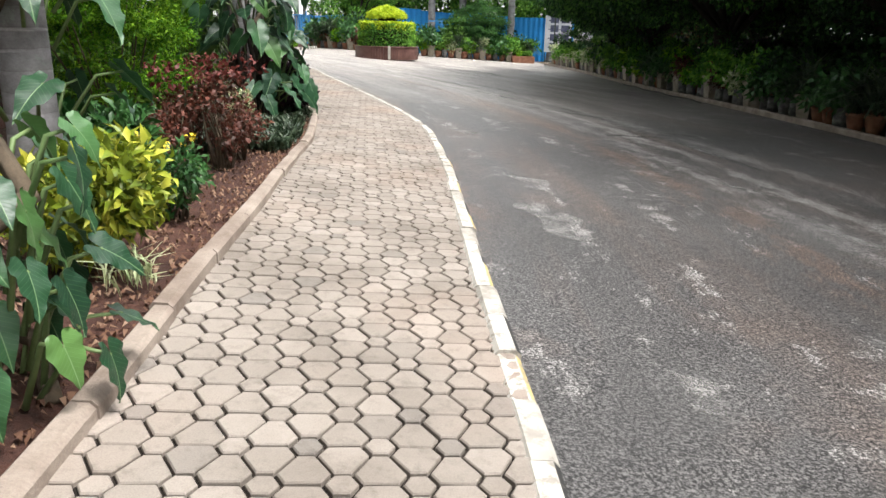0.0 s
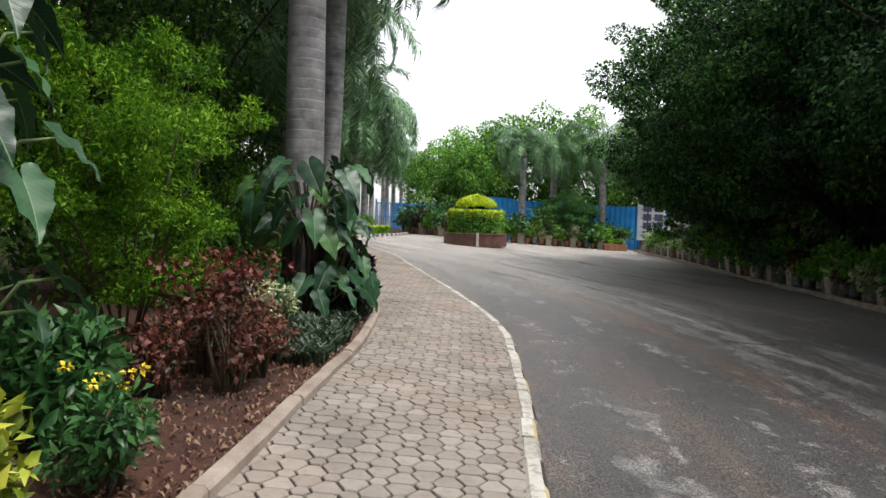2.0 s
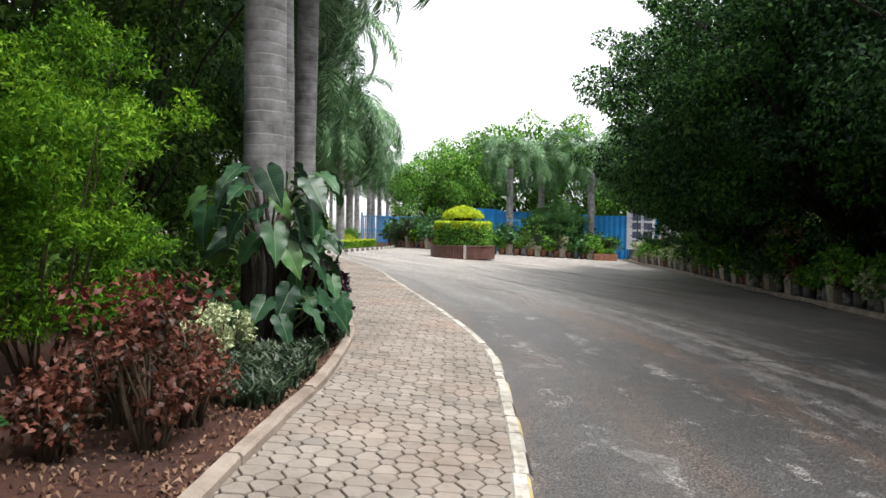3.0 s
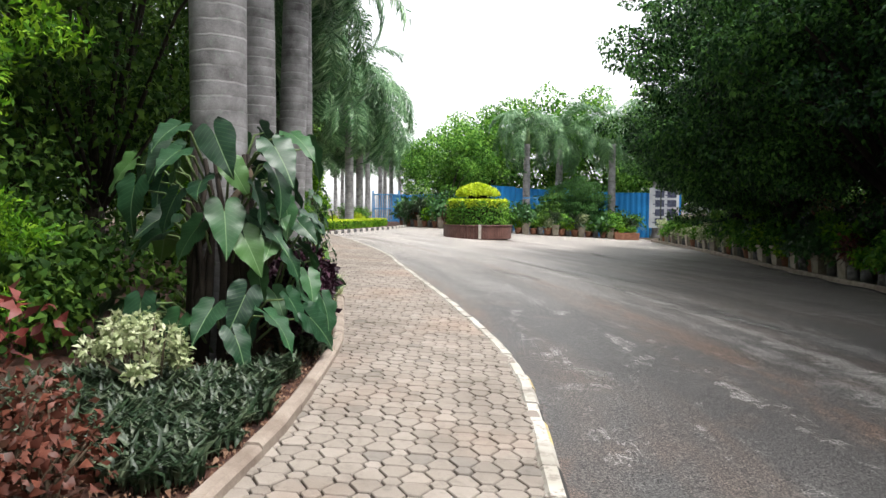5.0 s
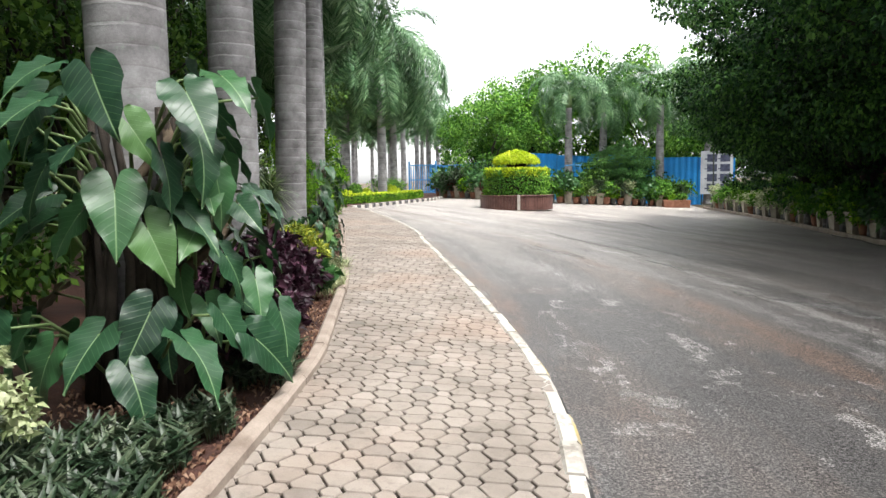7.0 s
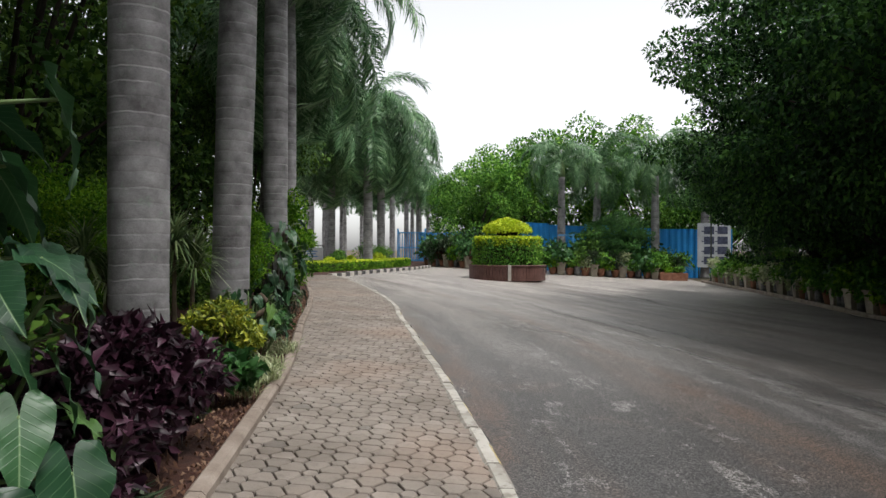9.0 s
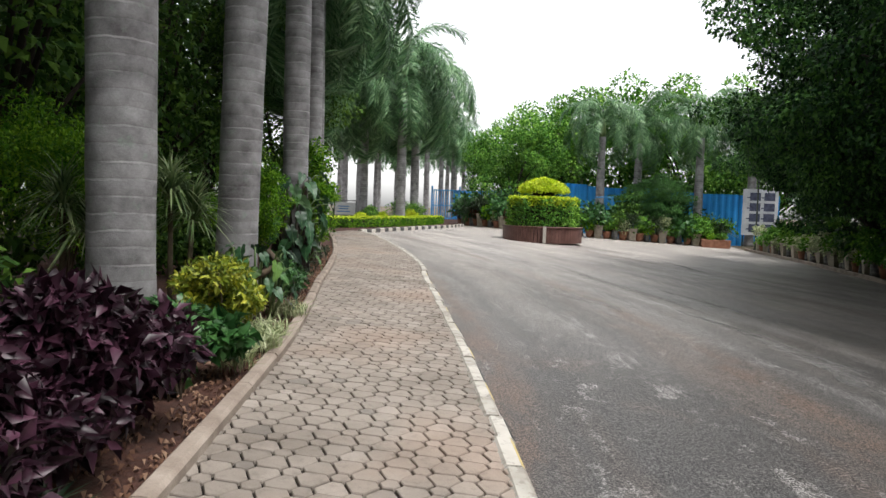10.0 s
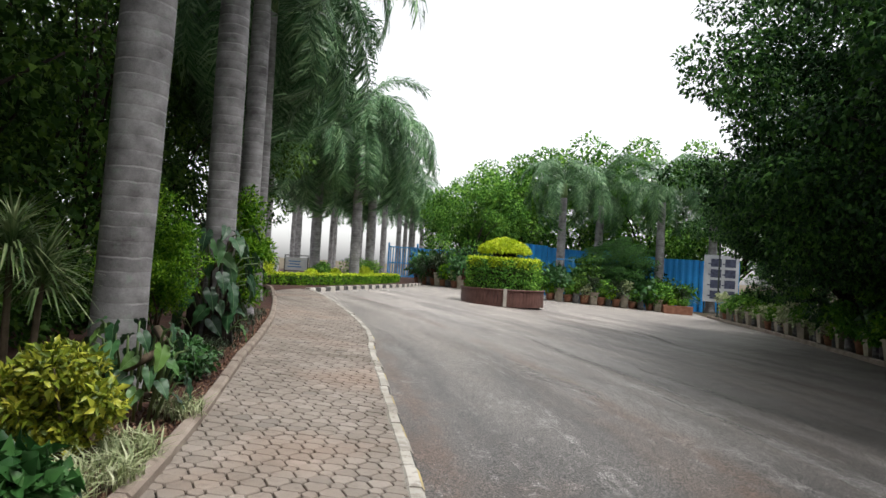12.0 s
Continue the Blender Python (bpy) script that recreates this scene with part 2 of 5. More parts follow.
def palm_bark_mat():
    """Smooth grey trunk with pale leaf scars running round it, some lichen."""
    m, nt, b, out = nodes_of("palm_bark")
    tc = nt.nodes.new("ShaderNodeTexCoord")
    sep = nt.nodes.new("ShaderNodeSeparateXYZ")
    nt.links.new(tc.outputs["Object"], sep.inputs[0])
    wob = noise_tex(nt, coords(nt, (1, 1, 0.6)), 2.2, 3.0)
    zz = nt.nodes.new("ShaderNodeMath")
    zz.operation = "MULTIPLY_ADD"
    zz.inputs[1].default_value = 0.08
    nt.links.new(wob, zz.inputs[0])
    nt.links.new(sep.outputs[2], zz.inputs[2])
    fr = nt.nodes.new("ShaderNodeMath")
    fr.operation = "MULTIPLY"
    fr.inputs[1].default_value = 7.5
    nt.links.new(zz.outputs[0], fr.inputs[0])
    f2 = nt.nodes.new("ShaderNodeMath")
    f2.operation = "FRACT"
    nt.links.new(fr.outputs[0], f2.inputs[0])
    ring = ramp(nt, f2.outputs[0], [(0.0, (1, 1, 1)), (0.07, (1, 1, 1)), (0.14, (0, 0, 0)), (0.95, (0, 0, 0)), (1.0, (1, 1, 1))])
    broken = noise_tex(nt, coords(nt, (1, 1, 6)), 2.6, 4.0)
    rm = mix(nt, 1.0, ring, ramp(nt, broken, [(0.45, (0, 0, 0)), (0.6, (1, 1, 1))]), "MULTIPLY")
    col = ramp(nt, noise_tex(nt, coords(nt, (1, 1, 1.1)), 3.0, 6.0, 0.6), [(0.3, (0.110, 0.104, 0.106)), (0.5, (0.240, 0.234, 0.238)), (0.75, (0.400, 0.392, 0.398))])
    dark = ramp(nt, f2.outputs[0], [(0.0, (1, 1, 1)), (0.13, (1, 1, 1)), (0.16, (0.55, 0.52, 0.51)), (0.22, (0.80, 0.78, 0.77)), (0.75, (1, 1, 1))])
    col = mix(nt, 0.6, col, dark, "MULTIPLY")
    col = mix(nt, mix(nt, 0.30, (0, 0, 0), rm), col, (0.60, 0.59, 0.58))
    lich = noise_tex(nt, coords(nt), 9.0, 6.0, 0.7)
    col = mix(nt, ramp(nt, lich, [(0.56, (0, 0, 0)), (0.70, (0.55, 0.55, 0.55))]), col, (0.24, 0.30, 0.25))
    grain = noise_tex(nt, coords(nt, (1, 1, 1.5)), 45.0, 4.0, 0.7)
    col = mix(nt, 0.4, col, ramp(nt, grain, [(0.3, (0.55, 0.55, 0.55)), (0.6, (1.05, 1.05, 1.05))]), "MULTIPLY")
    nt.links.new(col, b.inputs["Base Color"])
    b.inputs["Roughness"].default_value = 0.85
    b.inputs["Specular IOR Level"].default_value = 0.25
    bump(nt, b, mix(nt, 0.5, grain, rm), 0.35, 0.012)
    return m


M = dict(
    road=road_mat(), paver=paver_mat(), soil=soil_mat(), bark_palm=palm_bark_mat(),
    kerb_white=worn_paint("worn_white_paint", (0.50, 0.475, 0.43), 0.56),
    kerb_yellow=worn_paint("worn_yellow_paint", (0.50, 0.40, 0.17), 0.56),
    kerb_grey=worn_paint("worn_grey_paint", (0.42, 0.40, 0.36), 0.60),
    kerb_black=worn_paint("worn_black_paint", (0.03, 0.03, 0.03)),
    bedkerb=plain_mat("weathered_concrete", (0.20, 0.155, 0.125), (0.38, 0.32, 0.27), 3.0, 0.9, 0.5),
    concrete=plain_mat("pale_concrete", (0.33, 0.30, 0.26), (0.50, 0.47, 0.42), 2.5, 0.85, 0.4),
    dark_wall=plain_mat("stained_grey_wall", (0.10, 0.095, 0.09), (0.22, 0.21, 0.20), 0.8, 0.9, 0.3),
    joint=plain_mat("joint_dirt", (0.010, 0.008, 0.007), (0.035, 0.026, 0.02), 8.0, 0.95, 0.3),
    ground=plain_mat("bare_earth", (0.07, 0.06, 0.035), (0.14, 0.11, 0.07), 0.5, 0.95, 0.4),
    bark=plain_mat("dark_bark", (0.018, 0.014, 0.011), (0.045, 0.036, 0.028), 6.0, 0.95, 0.6),
    twig=plain_mat("twig_bark", (0.06, 0.045, 0.03), (0.12, 0.09, 0.06), 12.0, 0.9, 0.4),
    terracotta=plain_mat("terracotta", (0.20, 0.085, 0.05), (0.33, 0.16, 0.10), 5.0, 0.85, 0.3),
    pot=plain_mat("cast_concrete_pot", (0.30, 0.25, 0.19), (0.52, 0.46, 0.38), 4.0, 0.85, 0.4, per_object=0.35),
    tin=plain_mat("dull_tin", (0.10, 0.10, 0.10), (0.26, 0.25, 0.24), 9.0, 0.6, 0.2, per_object=0.5),
    plinth=plain_mat("maroon_tile", (0.085, 0.040, 0.033), (0.15, 0.075, 0.062), 3.0, 0.55, 0.15),
    blue=plain_mat("blue_painted_sheet", (0.015, 0.22, 0.60), (0.03, 0.32, 0.76), 0.7, 0.45, 0.05, fine=20.0),
    blue_pipe=plain_mat("blue_painted_pipe", (0.05, 0.22, 0.50), (0.10, 0.32, 0.62), 4.0, 0.45, 0.05),
    white_paint=plain_mat("white_paint", (0.66, 0.66, 0.65), (0.80, 0.80, 0.79), 3.0, 0.6, 0.1),
    plate=plain_mat("grey_printed_board", (0.38, 0.40, 0.43), (0.54, 0.56, 0.58), 1.5, 0.6, 0.05),
    ink=plain_mat("dark_print", (0.03, 0.035, 0.06), (0.09, 0.10, 0.16), 6.0, 0.6, 0.0),
    steel=plain_mat("dark_painted_steel", (0.02, 0.03, 0.025), (0.05, 0.06, 0.05), 8.0, 0.5, 0.1),
    glass=plain_mat("dark_car_glass", (0.02, 0.03, 0.04), (0.05, 0.06, 0.08), 2.0, 0.1, 0.0, spec=0.6),
    tyre=plain_mat("rubber", (0.015, 0.015, 0.015), (0.03, 0.03, 0.03), 5.0, 0.9, 0.2),
    orange=plain_mat("orange_brick_wall", (0.10, 0.04, 0.022), (0.16, 0.07, 0.04), 2.0, 0.9, 0.2),
    roof=plain_mat("roof_sheet", (0.16, 0.14, 0.13), (0.28, 0.25, 0.23), 0.6, 0.7, 0.1),
    # near-black greens: the crowns' deep shadow is put into the leaf colour
    lf_shade_dark=leaf_mat("foliage_shade_dark", (0.002, 0.008, 0.004), (0.012, 0.043, 0.015), (0.085, 0.21, 0.055), 0.55, 0.05, 0.12),
    lf_wood=leaf_mat("foliage_wood", (0.008, 0.024, 0.006), (0.040, 0.098, 0.018), (0.15, 0.27, 0.04), 0.6, 0.2, 0.10),
    # the same foliage coloured lighter, for crowns whose facing sides look lit
    lf_shade_lit=leaf_mat("foliage_shade_lit", (0.003, 0.011, 0.004), (0.022, 0.074, 0.021), (0.13, 0.30, 0.055), 0.55, 0.08, 0.12),
    lf_mid=leaf_mat("foliage_mid", (0.008, 0.034, 0.006), (0.080, 0.23, 0.028), (0.28, 0.52, 0.07), 0.55, 0.25, 0.18),
    lf_lime=leaf_mat("foliage_lime", (0.012, 0.042, 0.004), (0.085, 0.24, 0.012), (0.32, 0.54, 0.035), 0.55, 0.38, 0.15, big=1.8),
    lf_gold=leaf_mat("foliage_gold", (0.22, 0.36, 0.012), (0.52, 0.66, 0.025), (0.74, 0.78, 0.06), 0.45, 0.3, big=3.0),
    lf_croton=leaf_mat("croton_leaf", (0.015, 0.045, 0.008), (0.22, 0.29, 0.025), (0.66, 0.62, 0.08), 0.4, 0.2, big=5.0),
    lf_red=leaf_mat("copper_leaf", (0.015, 0.022, 0.008), (0.085, 0.024, 0.015), (0.22, 0.075, 0.048), 0.5, 0.2, big=4.0),
    lf_redtop=leaf_mat("red_leaf", (0.05, 0.012, 0.010), (0.14, 0.026, 0.022), (0.26, 0.08, 0.065), 0.5, 0.25, big=4.0),
    lf_purple=leaf_mat("purple_leaf", (0.006, 0.004, 0.006), (0.022, 0.007, 0.014), (0.095, 0.036, 0.062), 0.4, 0.08, 0.28, big=4.0),
    lf_strap=leaf_mat("strap_leaf", (0.010, 0.025, 0.012), (0.034, 0.062, 0.030), (0.12, 0.15, 0.09), 0.42, 0.15, big=4.0),
    lf_pale=leaf_mat("variegated_leaf", (0.14, 0.20, 0.07), (0.40, 0.46, 0.24), (0.68, 0.70, 0.48), 0.5, 0.3, big=5.0),
    lf_drac=leaf_mat("dracaena_leaf", (0.025, 0.06, 0.02), (0.12, 0.19, 0.07), (0.40, 0.46, 0.24), 0.45, 0.2, big=4.0),
    lf_broad=leaf_mat("broad_leaf", (0.014, 0.060, 0.016), (0.036, 0.115, 0.028), (0.085, 0.20, 0.055), 0.38, 0.2, big=3.0),
    lf_palm=leaf_mat("palm_leaf", (0.008, 0.028, 0.011), (0.070, 0.180, 0.066), (0.31, 0.48, 0.24), 0.38, 0.15, 0.38),
    lf_dry=leaf_mat("dry_leaf", (0.06, 0.028, 0.018), (0.16, 0.085, 0.054), (0.34, 0.23, 0.16), 0.8, 0.1, 0.2, big=3.0),
    shaft=plain_mat("green_crownshaft", (0.10, 0.17, 0.06), (0.18, 0.25, 0.10), 2.0, 0.5, 0.1),
    yellow_petal=plain_mat("yellow_petal", (0.62, 0.45, 0.02), (0.75, 0.58, 0.04), 20.0, 0.6, 0.0),
)


def philo_mat():
    """Large waxy leaf with a pale midrib and side veins."""
    m, nt, b, out = nodes_of("philodendron_leaf")
    tc = nt.nodes.new("ShaderNodeTexCoord")
    sep = nt.nodes.new("ShaderNodeSeparateXYZ")
    nt.links.new(tc.outputs["Object"], sep.inputs[0])
    ab = nt.nodes.new("ShaderNodeMath")
    ab.operation = "ABSOLUTE"
    nt.links.new(sep.outputs[0], ab.inputs[0])
    rib = ramp(nt, ab.outputs[0], [(0.0, (0.8, 0.8, 0.8)), (0.007, (0.6, 0.6, 0.6)), (0.014, (0, 0, 0))])
    ve = nt.nodes.new("ShaderNodeMath")
    ve.operation = "MULTIPLY_ADD"
    ve.inputs[1].default_value = -0.8
    nt.links.new(ab.outputs[0], ve.inputs[0])
    nt.links.new(sep.outputs[1], ve.inputs[2])
    v2 = nt.nodes.new("ShaderNodeMath")
    v2.operation = "MULTIPLY"
    v2.inputs[1].default_value = 9.0
    nt.links.new(ve.outputs[0], v2.inputs[0])
    v3 = nt.nodes.new("ShaderNodeMath")
    v3.operation = "FRACT"
    nt.links.new(v2.outputs[0], v3.inputs[0])
    vein = ramp(nt, v3.outputs[0], [(0.0, (0.22, 0.22, 0.22)), (0.09, (0, 0, 0)), (0.92, (0, 0, 0)), (1.0, (0.22, 0.22, 0.22))])
    oi = nt.nodes.new("ShaderNodeObjectInfo")
    col = ramp(nt, oi.outputs["Random"], [(0.0, (0.008, 0.034, 0.016)), (0.5, (0.022, 0.074, 0.030)), (0.85, (0.050, 0.14, 0.048)), (1.0, (0.13, 0.24, 0.05))])
    blot = noise_tex(nt, world_pos(nt), 7.0, 4.0)
    col = mix(nt, 0.6, col, ramp(nt, blot, [(0.3, (0.6, 0.62, 0.6)), (0.65, (1.1, 1.1, 1.1))]), "MULTIPLY")
    col = mix(nt, vein, col, (0.16, 0.27, 0.12))
    col = mix(nt, rib, col, (0.20, 0.31, 0.15))
    nt.links.new(col, b.inputs["Base Color"])
    b.inputs["Roughness"].default_value = 0.40
    b.inputs["Specular IOR Level"].default_value = 0.42
    bump(nt, b, vein, 0.3, 0.01)
    tr = nt.nodes.new("ShaderNodeBsdfTranslucent")
    nt.links.new(col, tr.inputs["Color"])
    ms = nt.nodes.new("ShaderNodeMixShader")
    ms.inputs[0].default_value = 0.1
    nt.links.new(b.outputs[0], ms.inputs[1])
    nt.links.new(tr.outputs[0], ms.inputs[2])
    nt.links.new(ms.outputs[0], out.inputs[0])
    return m


M["philo"] = philo_mat()
M["flaked"] = flaked_mat("flaked_road_paint", (0.27, 0.26, 0.25), 5.0, 0.43, 0.58, 0.6)


# ---- ground shape and mesh helpers ----
def gz(x, y=0.0):
    """Height of the footpath's plane: the whole place falls gently towards the far side of the road."""
    return -0.0537 * max(-9.0, min(5.0, x))


def line_x(pts, y):
    for (x0, y0), (x1, y1) in zip(pts, pts[1:]):
        if y <= y1:
            break
    return x0 + (x1 - x0) * (y - y0) / (y1 - y0)


KERB = [(0.34, -8.0), (0.33, 0.0), (0.26, 2.0), (0.19, 3.0), (0.11, 4.0), (0.05, 5.0), (-0.03, 6.0), (-0.09, 7.0), (-0.17, 8.0), (-0.27, 9.0), (-0.37, 10.0), (-0.49, 11.0), (-0.68, 12.0), (-0.95, 13.0), (-1.26, 14.0), (-1.59, 15.0), (-2.08, 16.5), (-2.61, 18.0), (-3.3, 20.0), (-4.02, 22.0), (-4.85, 24.5), (-6.16, 27.5), (-7.91, 31.0), (-10.1, 35.0), (-10.7, 36.2)]
BED = [(-1.2, -8.0), (-1.22, 0.0), (-1.3, 2.0), (-1.38, 3.0), (-1.47, 4.0), (-1.54, 5.0), (-1.62, 6.0), (-1.72, 7.0), (-1.79, 8.0), (-1.85, 9.0), (-2.0, 10.0), (-2.17, 11.0), (-2.37, 12.0), (-2.66, 13.0), (-2.96, 14.0), (-3.27, 15.0), (-3.77, 16.5), (-4.33, 18.0), (-5.09, 20.0), (-5.81, 22.0), (-6.76, 24.5), (-8.06, 27.5), (-9.68, 31.0), (-11.6, 35.0), (-12.3, 36.2)]
EDGE = [(8.6, -12), (8.5, 6), (8.3, 13), (8.1, 18), (7.8, 23), (7.45, 28), (7.3, 35), (7.1, 43), (6.6, 50), (6.4, 53)]


def smooth(pts, step=0.25):
    """Points along a rounded line through pts."""
    out = []
    P = [Vector((x, y)) for x, y in pts]
    P = [2 * P[0] - P[1]] + P + [2 * P[-1] - P[-2]]
    for i in range(1, len(P) - 2):
        n = max(1, int((P[i + 1] - P[i]).length / step))
        for k in range(n):
            t = k / n
            a, b, c, d = P[i - 1], P[i], P[i + 1], P[i + 2]
            out.append(0.5 * ((2 * b) + (c - a) * t + (2 * a - 5 * b + 4 * c - d) * t * t + (3 * b - a - 3 * c + d) * t ** 3))
    out.append(P[-2])
    return [(p.x, p.y) for p in out]


def mesh(name, verts, faces, mat, parent=None, label="", flat=False):
    me = bpy.data.meshes.new(name)
    me.from_pydata(verts if isinstance(verts, list) else verts.tolist(), [], faces if isinstance(faces, list) else faces.tolist())
    me.materials.append(mat)
    if not flat:
        me.shade_smooth()
    ob = new(name, me)
    ob.parent = parent
    return tagged(ob, label)


def part(name, bm, mat, parent=None, label="", smooth_faces=False):
    me = bpy.data.meshes.new(name)
    bm.to_mesh(me)
    bm.free()
    me.materials.append(mat)
    if smooth_faces:
        me.shade_smooth()
    ob = new(name, me)
    ob.parent = parent
    return tagged(ob, label)


def part_of(me, name, parent, m, label=""):
    ob = new(name, me)
    ob.parent = parent
    ob.matrix_basis = m
    return tagged(ob, label)


def empty(name, m, label, category, group="", kind=""):
    ob = new(name)
    ob.empty_display_size = 0.1
    ob.matrix_basis = m
    return tagged(ob, label, category, group, kind)


def box_bm(sx, sy, sz, bevel=0.01, at=(0, 0, 0), taper=1.0):
    """A box standing on z = at.z; taper scales its top."""
    bm = bmesh.new()
    bmesh.ops.create_cube(bm, size=1)
    for v in bm.verts:
        k = taper if v.co.z > 0 else 1.0
        v.co = Vector((v.co.x * sx * k + at[0], v.co.y * sy * k + at[1], (v.co.z + 0.5) * sz + at[2]))
    if bevel:
        bmesh.ops.bevel(bm, geom=list(bm.edges), offset=bevel, segments=2, affect="EDGES", profile=0.7)
    return bm


def lathe(profile, n=20, wobble=0.0, seed=0):
    """Vertices and faces of a turned shape from (radius, height) pairs."""
    rng = np.random.RandomState(seed)
    ph = rng.rand(3) * 6.28
    V, F = [], []
    for r, z in profile:
        for k in range(n):
            a = 2 * math.pi * k / n
            q = r * (1 + wobble * math.sin(3 * a + ph[0] + z) + 0.5 * wobble * math.sin(5 * a + ph[1] - 2 * z))
            V.append((q * math.cos(a), q * math.sin(a), z))
    for i in range(len(profile) - 1):
        for k in range(n):
            F.append((i * n + k, i * n + (k + 1) % n, (i + 1) * n + (k + 1) % n, (i + 1) * n + k))
    F.append(tuple(range(n))[::-1])
    F.append(tuple((len(profile) - 1) * n + k for k in range(n)))
    return V, F


def tube(points, radii, n=6):
    """A bent tapering rod."""
    V, F = [], []
    for i, p in enumerate(points):
        p = Vector(p)
        d = Vector(points[min(i + 1, len(points) - 1)]) - Vector(points[max(i - 1, 0)])
        q = d.to_track_quat("Z", "Y")
        for k in range(n):
            a = 2 * math.pi * k / n
            V.append(tuple(p + q @ Vector((math.cos(a) * radii[i], math.sin(a) * radii[i], 0))))
    for i in range(len(points) - 1):
        for k in range(n):
            F.append((i * n + k, i * n + (k + 1) % n, (i + 1) * n + (k + 1) % n, (i + 1) * n + k))
    F.append(tuple(range(n))[::-1])
    F.append(tuple((len(points) - 1) * n + k for k in range(n)))
    return V, F


def join(pieces):
    V, F = [], []
    for v, f in pieces:
        o = len(V)
        V += list(v)
        F += [tuple(i + o for i in q) for q in f]
    return V, F


def unit(a):
    return a / np.maximum(np.linalg.norm(a, axis=1, keepdims=True), 1e-6)


def leaves(P, D, N, L, W, fold=0.25, curl=0.2, fine=False):
    """Folded, pointed leaves: base points P, directions D, facing N, lengths L, widths W."""
    n = len(P)
    D = unit(D)
    Sd = unit(np.cross(D, N))
    Nn = np.cross(Sd, D)
    L, W = np.asarray(L).reshape(-1, 1), np.asarray(W).reshape(-1, 1)
    mid = P + D * L * 0.45 + Nn * L * curl * 0.35
    a, c = P, P + D * L - Nn * L * curl * 0.5
    l, r = mid - Sd * W * 0.5 + Nn * W * fold, mid + Sd * W * 0.5 + Nn * W * fold
    if not fine:
        V = np.stack([a, l, c, r], 1).reshape(-1, 3)
        b = np.arange(n)[:, None] * 4
        return V, np.concatenate([b + np.array([[0, 3, 1]]), b + np.array([[1, 3, 2]])])
    V = np.stack([a, l, mid, r, c], 1).reshape(-1, 3)
    b = np.arange(n)[:, None] * 5
    F = np.concatenate([b + np.array([[0, 2, 1]]), b + np.array([[0, 3, 2]]), b + np.array([[1, 2, 4]]), b + np.array([[2, 3, 4]])])
    return V, F


def crown(clumps, n, size, seed, ratio=0.45, droop=0.2, fill=0.5, spread=0.35, up=0.5, fine=False):
    """Leaves scattered over clumps (x, y, z, rx, ry, rz): thick at the skin, thin within."""
    rng = np.random.RandomState(seed)
    C = np.array(clumps, float)
    area = (C[:, 3] * C[:, 4] + C[:, 4] * C[:, 5] + C[:, 3] * C[:, 5])
    k = rng.choice(len(C), n, p=area / area.sum())
    d = unit(rng.normal(size=(n, 3)))
    rad = fill + (1.08 - fill) * rng.rand(n, 1) ** 0.6
    P = C[k, :3] + d * C[k, 3:] * rad
    out = unit(d / np.maximum(C[k, 3:], 1e-3))
    D = out * 0.7 + rng.normal(size=(n, 3)) * spread * 1.6
    D[:, 2] -= droop
    N = out * 0.6 + np.array([0, 0, up]) + rng.normal(size=(n, 3)) * spread
    L = size * (0.65 + 0.7 * rng.rand(n))
    return leaves(P, D, N, L, L * ratio * (0.8 + 0.4 * rng.rand(n)), fine=fine)


def clump_set(rng, n, centre, spread, size):
    """n overlapping clumps about a centre."""
    out = []
    for _ in range(n):
        v = rng.normal(size=3)
        v /= np.linalg.norm(v)
        v *= rng.rand() ** 0.4
        s = size * (0.65 + 0.7 * rng.rand())
        out.append((centre[0] + v[0] * spread[0], centre[1] + v[1] * spread[1], centre[2] + v[2] * spread[2], s, s, s * 0.8))
    return out


# ---- ground, road, paving ----
def strip(name, left, right, mat, dz=0.0, rows=None, label="", category="", parent=None):
    """A sheet between two lines of equal count, lying on the sloping ground."""
    V, F = [], []
    n = 8
    for (x0, y0), (x1, y1) in zip(left, right):
        for k in range(n + 1):
            x, y = x0 + (x1 - x0) * k / n, y0 + (y1 - y0) * k / n
            V.append((x, y, gz(x) + dz))
    for i in range(len(left) - 1):
        for k in range(n):
            a = i * (n + 1) + k
            F.append((a, a + 1, a + n + 2, a + n + 1))
    return tagged(mesh(name, V, F, mat, parent), label, category, kind="structure")


def sheet(name, xs, ys, mat, dz, label, category):
    V = [(x, y, gz(x) + dz) for y in ys for x in xs]
    n = len(xs)
    F = [(j * n + i, j * n + i + 1, (j + 1) * n + i + 1, (j + 1) * n + i) for j in range(len(ys) - 1) for i in range(n - 1)]
    return tagged(mesh(name, V, F, mat), label, category, kind="structure")


axis = [-2500, -600, -150, -60, -30, -15, -9, -5, -2, 0, 2, 5, 9, 15, 30, 60, 150, 600, 2500]
sheet("ground", axis, [-2500, -600, -150, -40, 0, 20, 40, 60, 90, 150, 600, 2500], M["ground"], -0.16, "bare brown earth reaching to the horizon", "ground")

ys = [-12 + 0.8 * i for i in range(61)]
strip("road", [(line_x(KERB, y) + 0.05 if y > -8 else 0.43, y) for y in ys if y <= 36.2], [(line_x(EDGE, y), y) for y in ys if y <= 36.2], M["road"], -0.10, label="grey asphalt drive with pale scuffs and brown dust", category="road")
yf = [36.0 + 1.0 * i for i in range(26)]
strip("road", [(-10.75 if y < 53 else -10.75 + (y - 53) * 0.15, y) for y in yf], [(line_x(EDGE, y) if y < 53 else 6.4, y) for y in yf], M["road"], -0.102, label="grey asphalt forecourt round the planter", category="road")

